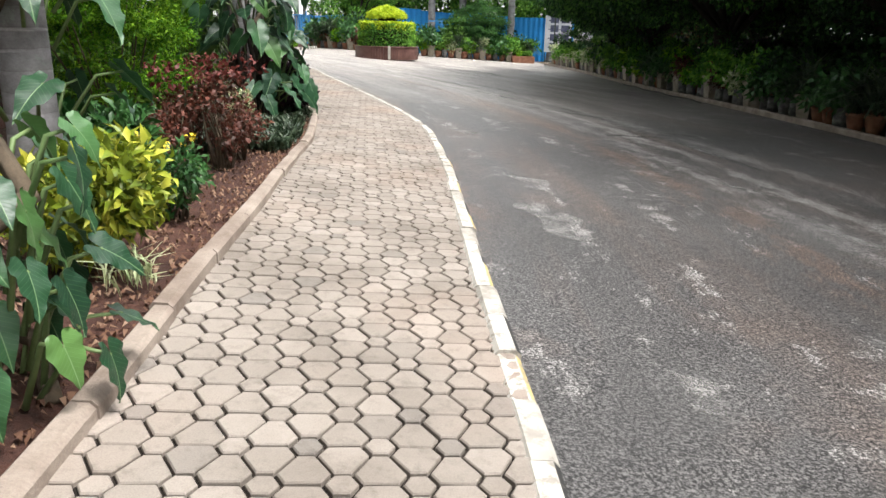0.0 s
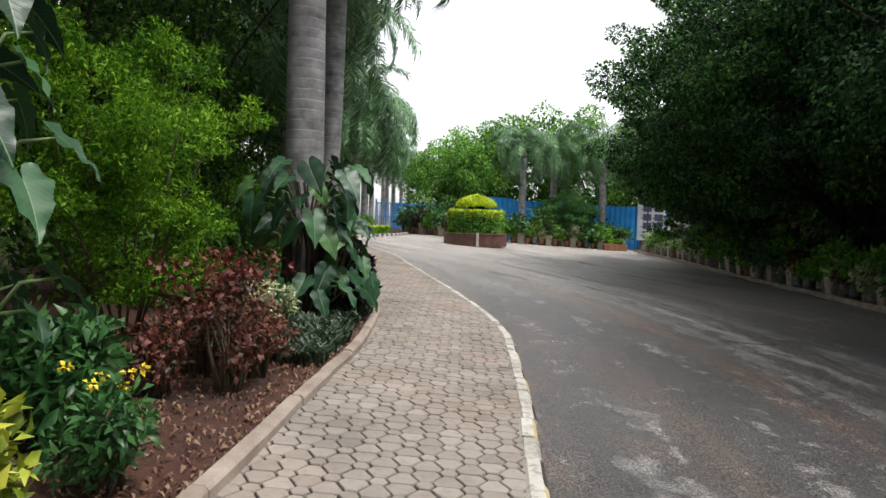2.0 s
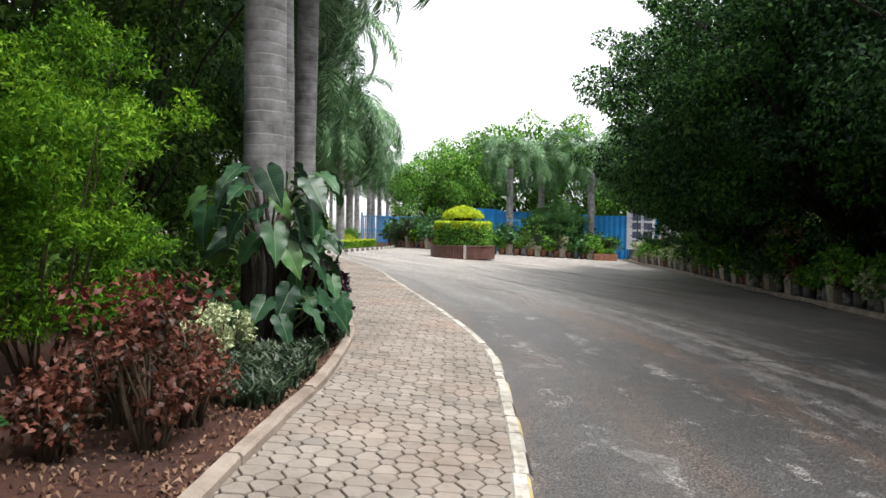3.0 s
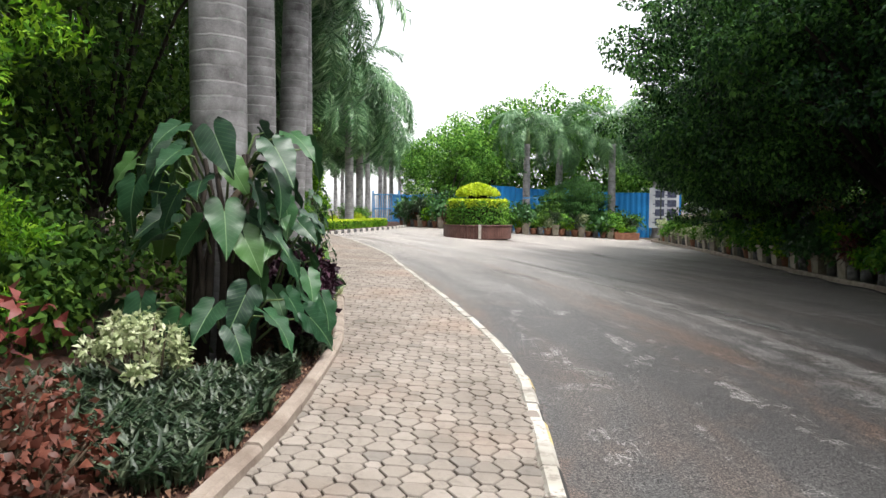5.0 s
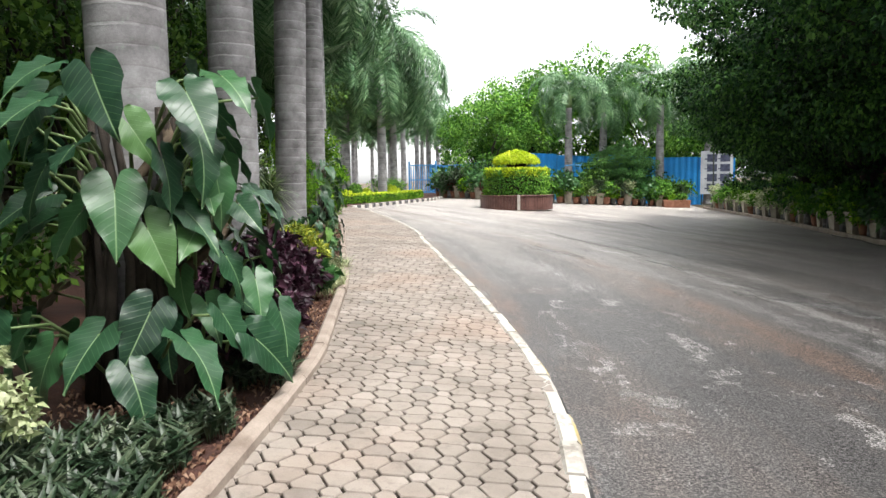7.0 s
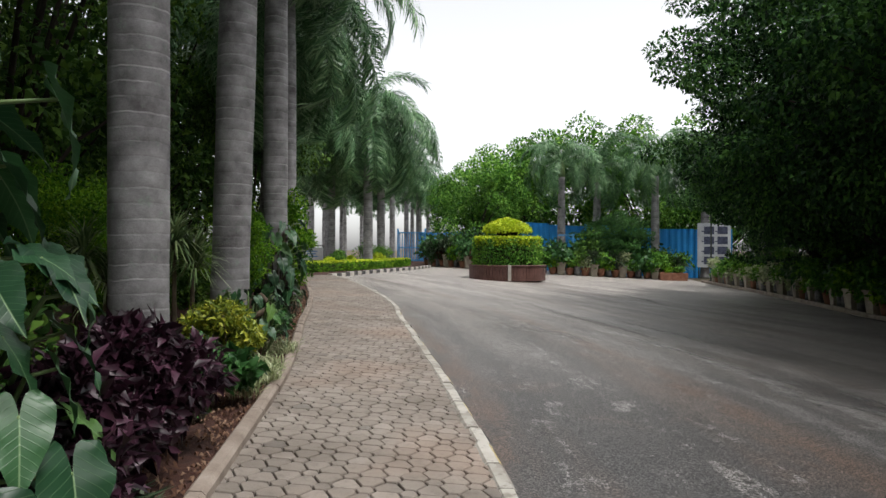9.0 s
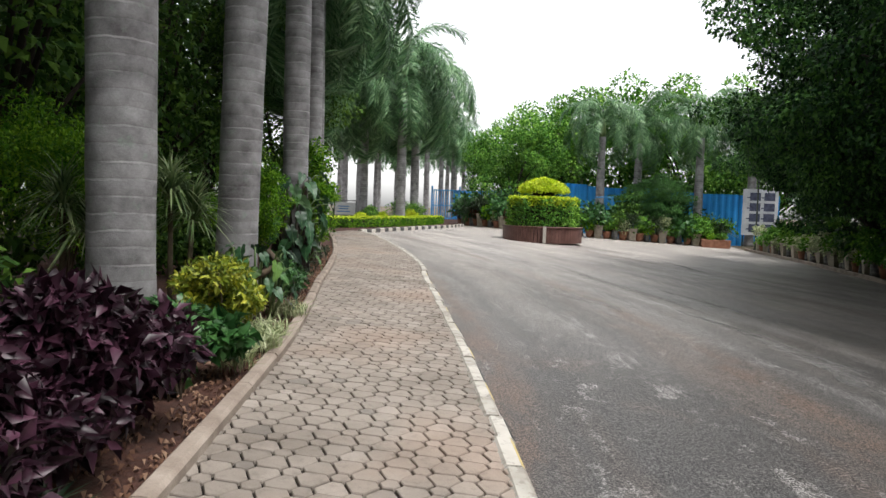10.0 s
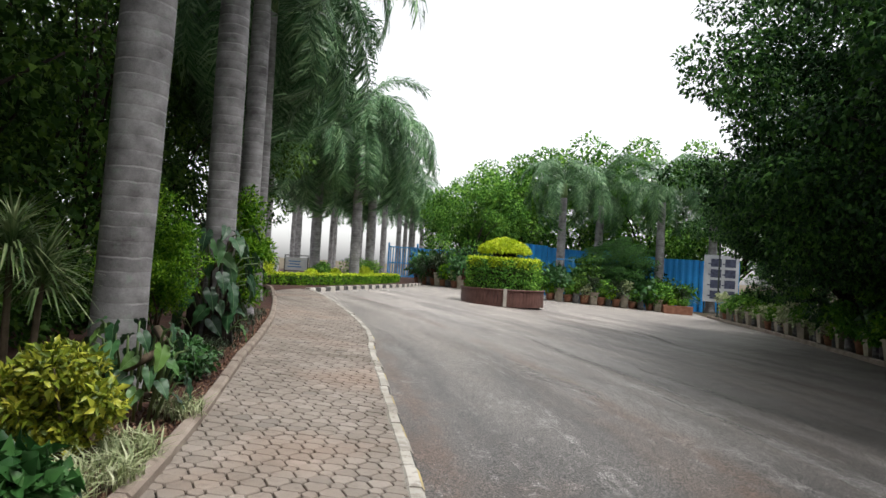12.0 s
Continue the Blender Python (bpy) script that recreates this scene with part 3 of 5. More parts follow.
strip("bed_soil", [(-7.5 - 0.1 * max(0, y), y) for y in ys if -8 < y < 36.3], [(line_x(BED, y) - 0.05, y) for y in ys if -8 < y < 36.3], M["soil"], 0.012, label="red soil of the planting bed", category="soil")
strip("path_base", [(line_x(BED, y) - 0.06, y) for y in ys if -8 < y < 36.3], [(line_x(KERB, y) + 0.06, y) for y in ys if -8 < y < 36.3], M["joint"], -0.022, label="dark dirt between the paving stones", category="paving")


def kerb_run(name, pts, width, top, bottom, mats, length, side, label, gap=0.006, seed=1, rough=0.006, faces=None):
    """Kerbstones laid end to end along a line; each is a stone of its own. side: +1 lies to the right of the line."""
    rng = np.random.RandomState(seed)
    holder = empty(name, Matrix(), label, "kerb", kind="structure")
    P = [Vector(p) for p in smooth(pts, 0.05)]
    acc, i0, k = 0.0, 0, 0
    for i in range(1, len(P)):
        acc += (P[i] - P[i - 1]).length
        if acc < length and i < len(P) - 1:
            continue
        a, b = P[i0], P[i]
        seg = [a, a.lerp(b, 0.5) + (P[(i0 + i) // 2] - a.lerp(b, 0.5)), b]
        d = (b - a).normalized()
        a2, b2 = a + d * gap / 2, b - d * gap / 2
        nrm = Vector((d.y, -d.x)) * side
        mid = P[(i0 + i) // 2]
        lift = rng.normal() * rough
        tilt = rng.normal() * rough
        V = []
        c = min(0.026, width * 0.2)
        for q in (a2, mid, b2):
            for off, zt in ((0, bottom), (0, top - c), (c, top), (width - c, top), (width, top - c), (width, bottom)):
                w = q + nrm * (off + tilt)
                V.append((w.x, w.y, gz(w.x) + zt + (lift if zt > bottom else 0)))
        F = []
        for s in range(2):
            for e in range(5):
                F.append((s * 6 + e, s * 6 + e + 1, s * 6 + e + 7, s * 6 + e + 6))
        F += [(5, 4, 3, 2, 1, 0), (12, 13, 14, 15, 16, 17)]
        if side < 0:
            F = [f[::-1] for f in F]
        ob = mesh("kerbstone", V, F, mats[k % len(mats)], holder, flat=True)
        if faces:
            ob.data.materials.append(faces[k % len(faces)])
            for fi in (3, 4, 8, 9):
                ob.data.polygons[fi].material_index = 1
        acc, i0, k = 0.0, i, k + 1
    return holder


kerb_run("kerb", KERB, 0.135, 0.012, -0.16, [M["kerb_white"], M["kerb_white"], M["kerb_grey"]], 0.42, 1, "low kerb of stones painted worn white and yellow", seed=3, faces=[M["kerb_yellow"], M["kerb_black"], M["kerb_grey"]])
kerb_run("bed_kerb", BED, 0.115, 0.075, -0.10, [M["bedkerb"]], 0.9, -1, "rounded weathered concrete edging of the planting bed", seed=4, rough=0.005)
kerb_run("edge_kerb", EDGE, 0.14, 0.03, -0.16, [M["bedkerb"]], 1.2, 1, "low grey concrete kerb on the pots' side", seed=5)
kerb_run("island_kerb", [(-10.55, 36.0), (-10.5, 40), (-10.3, 45), (-10.1, 49), (-10.2, 53)], 0.2, 0.06, -0.15, [M["kerb_white"], M["kerb_black"]], 0.5, -1, "kerb painted in black and white blocks", seed=6)
strip("island_soil", [(-30, y) for y in (36.0, 40, 44, 48, 53, 60, 80)], [(-10.6, 36.0), (-10.6, 40), (-10.4, 44), (-10.25, 48), (-10.3, 53), (-12, 60), (-14, 80)], M["soil"], 0.0, label="soil under the hedge and palms", category="soil")
strip("pot_verge", [(line_x(EDGE, y) + 0.14, y) for y in ys if y < 36.5], [(16, y) for y in ys if y < 36.5], M["ground"], -0.02, label="trodden earth under the trees", category="ground")


# ---- royal palms ----
def frond_mesh(seed, length=3.6, droop=1.0):
    """A feather leaf: an arching midrib with long leaflets that hang from both sides."""
    rng = np.random.RandomState(seed)
    n = 26
    t = np.linspace(0, 1, n)
    ang = radians(60) - droop * radians(142) * t ** 1.2
    step = length / (n - 1)
    x = np.concatenate([[0], np.cumsum(np.cos(ang[:-1]) * step)])
    z = np.concatenate([[0], np.cumsum(np.sin(ang[:-1]) * step)])
    pts = [(x[i], 0.0, z[i]) for i in range(n)]
    V1, F1 = tube(pts, list(0.045 * (1 - 0.9 * t)), 5)
    m = 118
    tt = np.repeat(np.linspace(0.14, 0.995, m), 2) + rng.normal(size=2 * m) * 0.004
    side = np.where(np.arange(m * 2) % 2, 1.0, -1.0)
    px, pz, aa = np.interp(tt, t, x), np.interp(tt, t, z), np.interp(tt, t, ang)
    P = np.stack([px, 0 * px, pz], 1)
    rank = (np.arange(m * 2) // 2) % 2
    D = np.stack([np.cos(aa) * 0.6, side * (0.8 - 0.25 * rank), np.sin(aa) * 0.6 + 0.25 - 0.5 * rank], 1)
    D += rng.normal(size=D.shape) * 0.09
    N = np.stack([-np.sin(aa), side * 0.3, np.cos(aa)], 1)
    L = (0.95 - 0.75 * np.abs(tt - 0.42) ** 1.4) * (0.85 + 0.25 * rng.rand(m * 2))
    D, L = unit(D), L.reshape(-1, 1)
    S = unit(np.cross(D, N + rng.normal(size=D.shape) * 0.35)) * 0.021
    elbow = P + D * L * 0.5
    tip = elbow + unit(D * 0.75 + np.array([0, 0, -0.75]) + rng.normal(size=D.shape) * 0.08) * L * 0.55
    V2 = np.stack([P, elbow - S, tip, elbow + S], 1).reshape(-1, 3)
    b = np.arange(len(P))[:, None] * 4
    F2 = np.concatenate([b + np.array([[0, 3, 1]]), b + np.array([[1, 3, 2]])])
    V, F = join([(V1, F1), (V2.tolist(), [tuple(f) for f in F2.tolist()])])
    me = bpy.data.meshes.new("frond")
    me.from_pydata(V, [], F)
    me.materials.append(M["lf_palm"])
    return me


FRONDS = [frond_mesh(s, 4.1 + 0.3 * (s % 3), 0.85 + 0.12 * (s % 4)) for s in range(5)]


def royal_palm(x, y, radius, height, seed, label, lean=(0, 0), fronds=18, detail=20, group="royal palms", size=1.0, hang=88):
    rng = np.random.RandomState(seed)
    top = empty("royal_palm", Matrix.Translation((x, y, gz(x) - 0.03)) @ pose(0, 0, 0, lean[0], lean[1], 0) @ pose(0, 0, 0, 0, 0, rng.rand() * 360), label, "palm tree", group)
    prof, zs = [], np.concatenate([np.linspace(0, 1.2, 8), np.linspace(1.5, height, 14)])
    for z in zs:
        flare = 0.32 * math.exp(-z * 3.2)
        belly = 0.10 * math.exp(-((z - height * 0.45) / (height * 0.3)) ** 2)
        prof.append((radius * (0.92 + flare + belly - 0.16 * z / height) * (1 + 0.012 * rng.normal()), z))
    V, F = lathe(prof, detail, 0.012, seed)
    mesh("trunk", V, F, M["bark_palm"], top, "grey trunk ringed with pale leaf scars")
    r1 = prof[-1][0]
    V, F = lathe([(r1 * 1.02, height - 0.02), (r1 * 1.08, height + 0.3), (r1 * 0.8, height + 0.8), (r1 * 0.45, height + 1.25)], 12)
    mesh("crownshaft", V, F, M["shaft"], top, "smooth green crownshaft")
    for k in range(fronds):
        a = 360 * k / fronds * 2.4 + rng.rand() * 30
        tilt = -22 + hang * (k / fronds) + rng.normal() * 7
        me = FRONDS[rng.randint(len(FRONDS))]
        s = size * (0.9 + 0.25 * rng.rand())
        part_of(me, "frond", top, Matrix.Translation((0, 0, height + 1.1 - 0.35 * k / fronds)) @ pose(0, 0, 0, 0, 0, a) @ pose(0, 0, 0, rng.normal() * 14, tilt, 0) @ Matrix.Scale(s, 4))
    return top


royal_palm(-2.86, 4.7, 0.17, 8.8, 10, "royal palm with a climbing philodendron on its trunk", (0, 0))
royal_palm(-3.2, 10.88, 0.262, 8.8, 11, "royal palm wrapped in large philodendron leaves", (0, 0), 24)
royal_palm(-4.36, 14.38, 0.272, 8.8, 12, "thick royal palm behind a purple shrub", (0, 0), 24)
royal_palm(-4.87, 16.95, 0.248, 8.6, 13, "royal palm with clear pale rings", (0, 1.6))
royal_palm(-5.97, 20.7, 0.23, 8.8, 14, "royal palm with climbers at its foot", (0, 0), 24)
royal_palm(-7.15, 23.9, 0.2, 8.4, 15, "royal palm farther along the bed", (0, 0), 34, size=0.8, hang=108)
royal_palm(-8.9, 27.9, 0.22, 7.4, 16, "royal palm farther along the bed", (0, 0), 36, size=1.05, hang=112)
royal_palm(-10.4, 30.6, 0.22, 7.2, 18, "royal palm farther along the bed", (0, 0), 36, size=1.05, hang=112)
royal_palm(-14.2, 37.5, 0.23, 7.4, 19, "royal palm beside the clipped hedge", (0, 0), 36, size=1.1, hang=112)
royal_palm(-15.5, 42.5, 0.24, 7.5, 20, "royal palm beside the clipped hedge", (0, 0), 36, size=1.1, hang=112)
royal_palm(-12.3, 33.5, 0.22, 7.4, 17, "royal palm at the end of the bed", (0, 0), 36, size=1.05, hang=112)
for i, (px, py, pr) in enumerate([(-15.3, 48.5, 0.27), (-12.9, 48.2, 0.29), (-13.7, 53.5, 0.27), (-16.8, 52.0, 0.25)]):
    royal_palm(px, py, pr, 7.6, 20 + i, "tall royal palm behind a clipped yellow hedge", (0, 0), 36, 14, size=1.2, hang=112)
rngp = np.random.RandomState(77)
for i in range(16):
    py = 60 + (i // 2) * 5.5 + rngp.rand() * 2
    px = (-16.0 - 0.10 * (py - 60) if i % 2 else -22.5 - 0.12 * (py - 60)) + rngp.normal() * 0.6
    royal_palm(px, py, 0.25, 6.6 + rngp.rand(), 40 + i, "distant royal palm in the avenue", (0, 0), 18, 10, size=0.9)
for i, (px, py, hh) in enumerate([(-2.0, 57.6, 6.5), (0.4, 58.4, 6.3), (4.2, 57.6, 6.8), (7.4, 57.8, 6.4)]):
    royal_palm(px, py, 0.30, hh, 60 + i, "royal palm in front of the blue sheet fence", (0, 0), 22, 12, size=0.84, hang=95)


# ---- philodendrons ----
def philo_leaf(seed):
    """A large arrow-shaped leaf with two rounded lobes behind the notch, folded along the midrib, wavy at the rim; tip along +y."""
    rng = np.random.RandomState(seed)
    rows = [(-0.34, 0.13, 0.19), (-0.30, 0.075, 0.27), (-0.20, 0.035, 0.345), (-0.08, 0.012, 0.385), (0.04, 0.0, 0.395), (0.16, 0.0, 0.375), (0.30, 0.0, 0.335), (0.44, 0.0, 0.28), (0.58, 0.0, 0.215), (0.72, 0.0, 0.145), (0.86, 0.0, 0.07), (1.0, 0.0, 0.004)]
    V, F = [], []
    ph, slim, bow, fold = rng.rand() * 6.28, 0.84 + 0.24 * rng.rand(), 0.14 + 0.28 * rng.rand(), 0.12 + 0.22 * rng.rand()
    for i, (y, inner, outer) in enumerate(rows):
        for s in (-1, 1):
            wave = 0.055 * math.sin(i * 1.9 + ph + s)
            for q in (0.0, 0.4, 0.75, 1.0):
                xx = (inner + (outer - inner) * q) * slim
                V.append((s * xx, y + 0.03 * wave * q, fold * xx - 0.35 * xx * xx - bow * max(0.0, y) ** 2 - 0.5 * bow * min(0.0, y) ** 2 + wave * q * q))
    for i in range(len(rows) - 1):
        for s in range(2):
            b0, b1 = i * 8 + s * 4, (i + 1) * 8 + s * 4
            for q in range(3):
                f = (b0 + q, b0 + q + 1, b1 + q + 1, b1 + q)
                F.append(f if s else f[::-1])
    me = bpy.data.meshes.new("leaf")
    me.from_pydata(V, [], F)
    me.materials.append(M["philo"])
    me.shade_smooth()
    return me


PHILO = [philo_leaf(s) for s in range(8)]


def philodendron(x, y, leaves_at, label, stem_r=0.03, roots=0.0):
    """leaves_at: (azimuth, root height, reach, tip drop angle, size): leaves on long stalks round a palm's foot."""
    top = empty("philodendron", Matrix.Translation((x, y, gz(x))), label, "philodendron", "philodendrons")
    rng = np.random.RandomState(int(abs(x * 100 + y * 10)))
    hi = max(l[1] for l in leaves_at)
    pts = [(0.25 * math.cos(a * 1.3), 0.25 * math.sin(a * 1.3), hi * a / 6) for a in range(7)]
    V, F = tube(pts, [stem_r * 1.3] * 7, 7)
    mesh("stem", V, F, M["twig"], top, "brown climbing stem")
    for k in range(26 if roots else 0):
        a = k * 0.242 * 6.283
        z1 = roots * (0.6 + 0.4 * rng.rand())
        V, F = tube([(0.3 * math.cos(a), 0.3 * math.sin(a), -0.02), (0.265 * math.cos(a + 0.15), 0.265 * math.sin(a + 0.15), z1 * 0.5), (0.25 * math.cos(a + 0.3 * rng.normal()), 0.25 * math.sin(a + 0.3 * rng.normal()), z1)], [0.045, 0.04, 0.02], 5)
        mesh("aerial_root", V, F, M["bark"], top)
    for k, (az, h, reach, drop, size) in enumerate(leaves_at):
        a = radians(az)
        d = Vector((math.cos(a), math.sin(a), 0))
        root = Vector((0, 0, max(0.02, h - 0.25))) + d * 0.2
        tip = d * (0.2 + reach) + Vector((0, 0, h + 0.08))
        mid = root.lerp(tip, 0.55) + Vector((0, 0, 0.12))
        V, F = tube([root, mid, tip], [0.014, 0.011, 0.008], 5)
        stalk = mesh("stalk", V, F, M["shaft"], top)
        # leaf: +y hangs outwards and down from the stalk's end
        m = Matrix.Translation(tip) @ pose(0, 0, 0, 0, 0, az - 90 + rng.normal() * 20) @ pose(0, 0, 0, -drop, rng.normal() * 16, 0) @ Matrix.Scale(size, 4)
        part_of(PHILO[rng.randint(len(PHILO))], "leaf", stalk, m)
    return top


def ring_of(seed, n, h0, h1, r0, r1, s0, s1, az0=0, az1=360):
    rng = np.random.RandomState(seed)
    out = []
    for k in range(n):
        u = (k + rng.rand()) / n
        out.append((az0 + (az1 - az0) * ((k * 0.618) % 1.0), h0 + (h1 - h0) * u, r0 + (r1 - r0) * rng.rand(), 20 + 58 * rng.rand() ** 0.8, s0 + (s1 - s0) * rng.rand()))
    return out


philodendron(-3.1, 10.72, ring_of(5, 34, 1.0, 1.95, 0.25, 0.6, 0.29, 0.40, -200, 45) + ring_of(16, 14, 1.3, 2.0, 0.15, 0.4, 0.28, 0.36, 45, 160) + ring_of(6, 15, 0.25, 0.6, 0.35, 0.85, 0.30, 0.40, -200, 30), "large philodendron climbing a palm, broad arrow-shaped green leaves", roots=1.9)
philodendron(-2.85, 10.95, ring_of(26, 16, 0.4, 1.35, 0.1, 0.35, 0.24, 0.34, -80, 60), "philodendron leaning out beside the palm, broad green leaves")
philodendron(-2.86, 4.7, ring_of(7, 24, 1.4, 2.4, 0.15, 0.4, 0.25, 0.35) + ring_of(17, 8, 0.8, 1.0, 0.25, 0.5, 0.24, 0.34), "philodendron climbing a palm, hanging grey-green leaves")
philodendron(-1.76, 2.32, ring_of(8, 62, 0.12, 0.95, 0.05, 0.30, 0.15, 0.22), "low clump of broad wavy green leaves beside the path")
philodendron(-5.95, 20.5, ring_of(9, 76, 0.2, 1.65, 0.12, 0.5, 0.2, 0.3), "philodendron at a palm's foot, dark glossy leaves", roots=1.2)
philodendron(-4.32, 16.45, ring_of(19, 44, 0.15, 0.72, 0.03, 0.22, 0.13, 0.2), "small philodendron with dark green leaves beside the path")


# ---- shrubs ----
def shrub(name, x, y, clumps, n, size, mat, label, category="shrub", group="", seed=1, stems=7, ratio=0.45, droop=0.1, fill=0.35, spread=0.4, up=0.5, tops=None, fine=False):
    """A bush: several thin stems and a crown of leaves. Clumps are relative to its foot."""
    rng = np.random.RandomState(seed)
    top = empty(name, Matrix.Translation((x, y, gz(x) + 0.0)), label, category, group)
    V, F = crown(clumps, n, size, seed, ratio, droop, fill, spread, up, fine)
    k = 5 if fine else 4
    keep_low = V[:, 2].reshape(-1, k).min(1) > 0.005
    F = F[np.isin(F[:, 0] // k, np.nonzero(keep_low)[0])]
    mesh("foliage", V, F, mat, top)
    for k in range(stems):
        c = clumps[rng.randint(len(clumps))]
        a = rng.rand() * 6.28
        foot = Vector((0.08 * math.cos(a), 0.08 * math.sin(a), -0.03))
        end = Vector(c[:3]) + Vector((rng.normal() * 0.3 * c[3], rng.normal() * 0.3 * c[4], 0.2 * c[5]))
        V, F = tube([foot, foot.lerp(end, 0.5) + Vector((rng.normal() * 0.03, rng.normal() * 0.03, 0.03)), end], [0.014, 0.010, 0.005], 5)
        mesh("stem", V, F, M["twig"], top)
    if tops:
        V, F = crown(tops[0], tops[1], tops[2], seed + 9, ratio, droop, 0.3, spread, up)
        mesh("young_leaves", V, F, tops[3], top, tops[4])
    return top


def sprays(rng, n, centre, spread, size):
    """Flat, upward-tilted sprays in tiers, with gaps between them."""
    out = []
    for c in clump_set(rng, n, centre, spread, size):
        out.append((c[0], c[1], c[2], c[3], c[3], c[3] * 0.38))
        out.append((c[0] + 0.25 * c[3] * rng.normal(), c[1] + 0.25 * c[3] * rng.normal(), c[2] + 0.55 * c[3], c[3] * 0.45, c[3] * 0.45, c[3] * 0.5))
    return out


R = np.random.RandomState(31)
shrub("croton", -2.06, 3.82, clump_set(R, 9, (0, 0, 0.44), (0.33, 0.36, 0.26), 0.22), 3900, 0.098, M["lf_croton"], "yellow-green croton bush beside red soil", seed=2, fine=True, ratio=0.38, droop=-0.1, spread=0.55)
shrub("golden_shrub", -4.02, 15.35, clump_set(R, 16, (0, 0, 0.40), (0.46, 0.46, 0.30), 0.15), 5200, 0.070, M["lf_croton"], "rounded yellow and green bush between palms", seed=3, fine=True, ratio=0.42, droop=-0.1, spread=0.6)
shrub("purple_shrub", -3.06, 12.45, clump_set(R, 18, (0, 0, 0.50), (0.46, 0.62, 0.36), 0.24), 9500, 0.098, M["lf_purple"], "dark purple-leaved shrub spilling towards the path", seed=4, fine=True, ratio=0.45, droop=0.0, spread=0.55)
RP = np.random.RandomState(8)
shrub("purple_shrub", -2.62, 11.35, clump_set(RP, 12, (0, 0, 0.46), (0.24, 0.42, 0.36), 0.17), 3000, 0.10, M["lf_purple"], "dark purple-leaved shrub beside the philodendron", seed=44, fine=True, ratio=0.42, droop=0.0, spread=0.55)
for i, (sx, sy, h) in enumerate([(-2.3, 6.85, 1.0), (-2.35, 7.4, 0.8), (-2.75, 6.55, 0.75), (-2.75, 7.2, 0.95)]):
    cl = clump_set(R, 9, (0, 0, h * 0.55), (0.28, 0.30, h * 0.33), 0.17)
    shrub("copper_shrub", sx, sy, cl, 950, 0.060, M["lf_red"], "sparse coppery-brown shrub over red soil", group="copper shrubs", seed=5 + i, stems=22, ratio=0.5, fill=0.15, spread=0.7,
          tops=([(c[0], c[1], h * 0.95 + 0.05 * k, 0.2, 0.2, 0.12) for k, c in enumerate(cl[:2])], 150, 0.065, M["lf_redtop"], "bright red young leaves") if i in (0, 3) else None)
shrub("feathery_bush", -3.75, 7.7, sprays(R, 75, (0, 0, 1.75), (1.15, 1.3, 1.25), 0.27), 40000, 0.058, M["lf_lime"], "tall feathery bright green bush", seed=11, ratio=0.32, droop=-0.25, fill=0.3, spread=0.7, stems=12)
shrub("feathery_bush", -5.75, 18.9, sprays(R, 24, (0, 0, 1.3), (0.5, 0.5, 0.8), 0.3), 16000, 0.055, M["lf_lime"], "bright yellow-green bush behind the palms", seed=12, ratio=0.32, droop=-0.25, fill=0.3, spread=0.7)
shrub("feathery_bush", -6.15, 21.9, sprays(R, 22, (0, 0, 1.3), (0.2, 0.35, 0.95), 0.24), 5500, 0.09, M["lf_lime"], "tall lime-green climber mass beside a palm", seed=13, ratio=0.35, droop=0.0, fill=0.3, spread=0.7)
shrub("feathery_bush", -5.75, 15.2, sprays(R, 24, (0, 0, 1.35), (0.6, 0.6, 0.75), 0.35), 15000, 0.055, M["lf_lime"], "bright green feathery bush behind the purple shrub", seed=14, ratio=0.32, droop=-0.25, fill=0.3, spread=0.7)
shrub("variegated_shrub", -2.98, 9.3, clump_set(R, 20, (0, 0, 0.44), (0.38, 0.40, 0.26), 0.065), 1300, 0.058, M["lf_pale"], "small shrub with cream and green leaves", seed=15, ratio=0.5, droop=0.0)
shrub("leafy_clump", -2.75, 5.35, clump_set(R, 9, (0, 0, 0.4), (0.4, 0.45, 0.25), 0.2), 1500, 0.13, M["lf_broad"], "low green leafy plants", seed=17, fine=True, ratio=0.4, droop=0.0)
yf1 = shrub("yellow_flowers", -2.05, 4.95, clump_set(R, 7, (0, 0, 0.32), (0.22, 0.25, 0.2), 0.15), 900, 0.075, M["lf_broad"], "green plant with a few yellow flowers", category="flowers", seed=18, ratio=0.35, droop=0.0)
for q in range(6):
    V, F = crown([(0.3 * math.cos(q * 2.4) * (0.3 + 0.1 * q), 0.3 * math.sin(q * 2.4) * (0.3 + 0.1 * q), 0.54 + 0.02 * q, 0.02, 0.02, 0.008)], 12, 0.032, 5 + q, 0.7)
    mesh("flower", V, F, M["yellow_petal"], yf1, "yellow flower")
shrub("green_shrub", -4.75, 17.9, clump_set(R, 8, (0, 0, 0.26), (0.22, 0.4, 0.14), 0.14), 900, 0.09, M["lf_broad"], "low dark green leaves at a palm's foot", seed=20)
shrub("leafy_clump", -3.62, 13.95, clump_set(R, 12, (0, 0, 0.28), (0.42, 0.55, 0.15), 0.15), 3200, 0.11, M["lf_broad"], "low clump of broad wavy green leaves beside a golden shrub", seed=24, fine=True, ratio=0.62, droop=0.1, spread=0.6)
shrub("green_shrub", -3.35, 13.6, clump_set(R, 5, (0, 0, 0.35), (0.15, 0.2, 0.2), 0.14), 600, 0.08, M["lf_broad"], "small green shrub by the edging", seed=23)


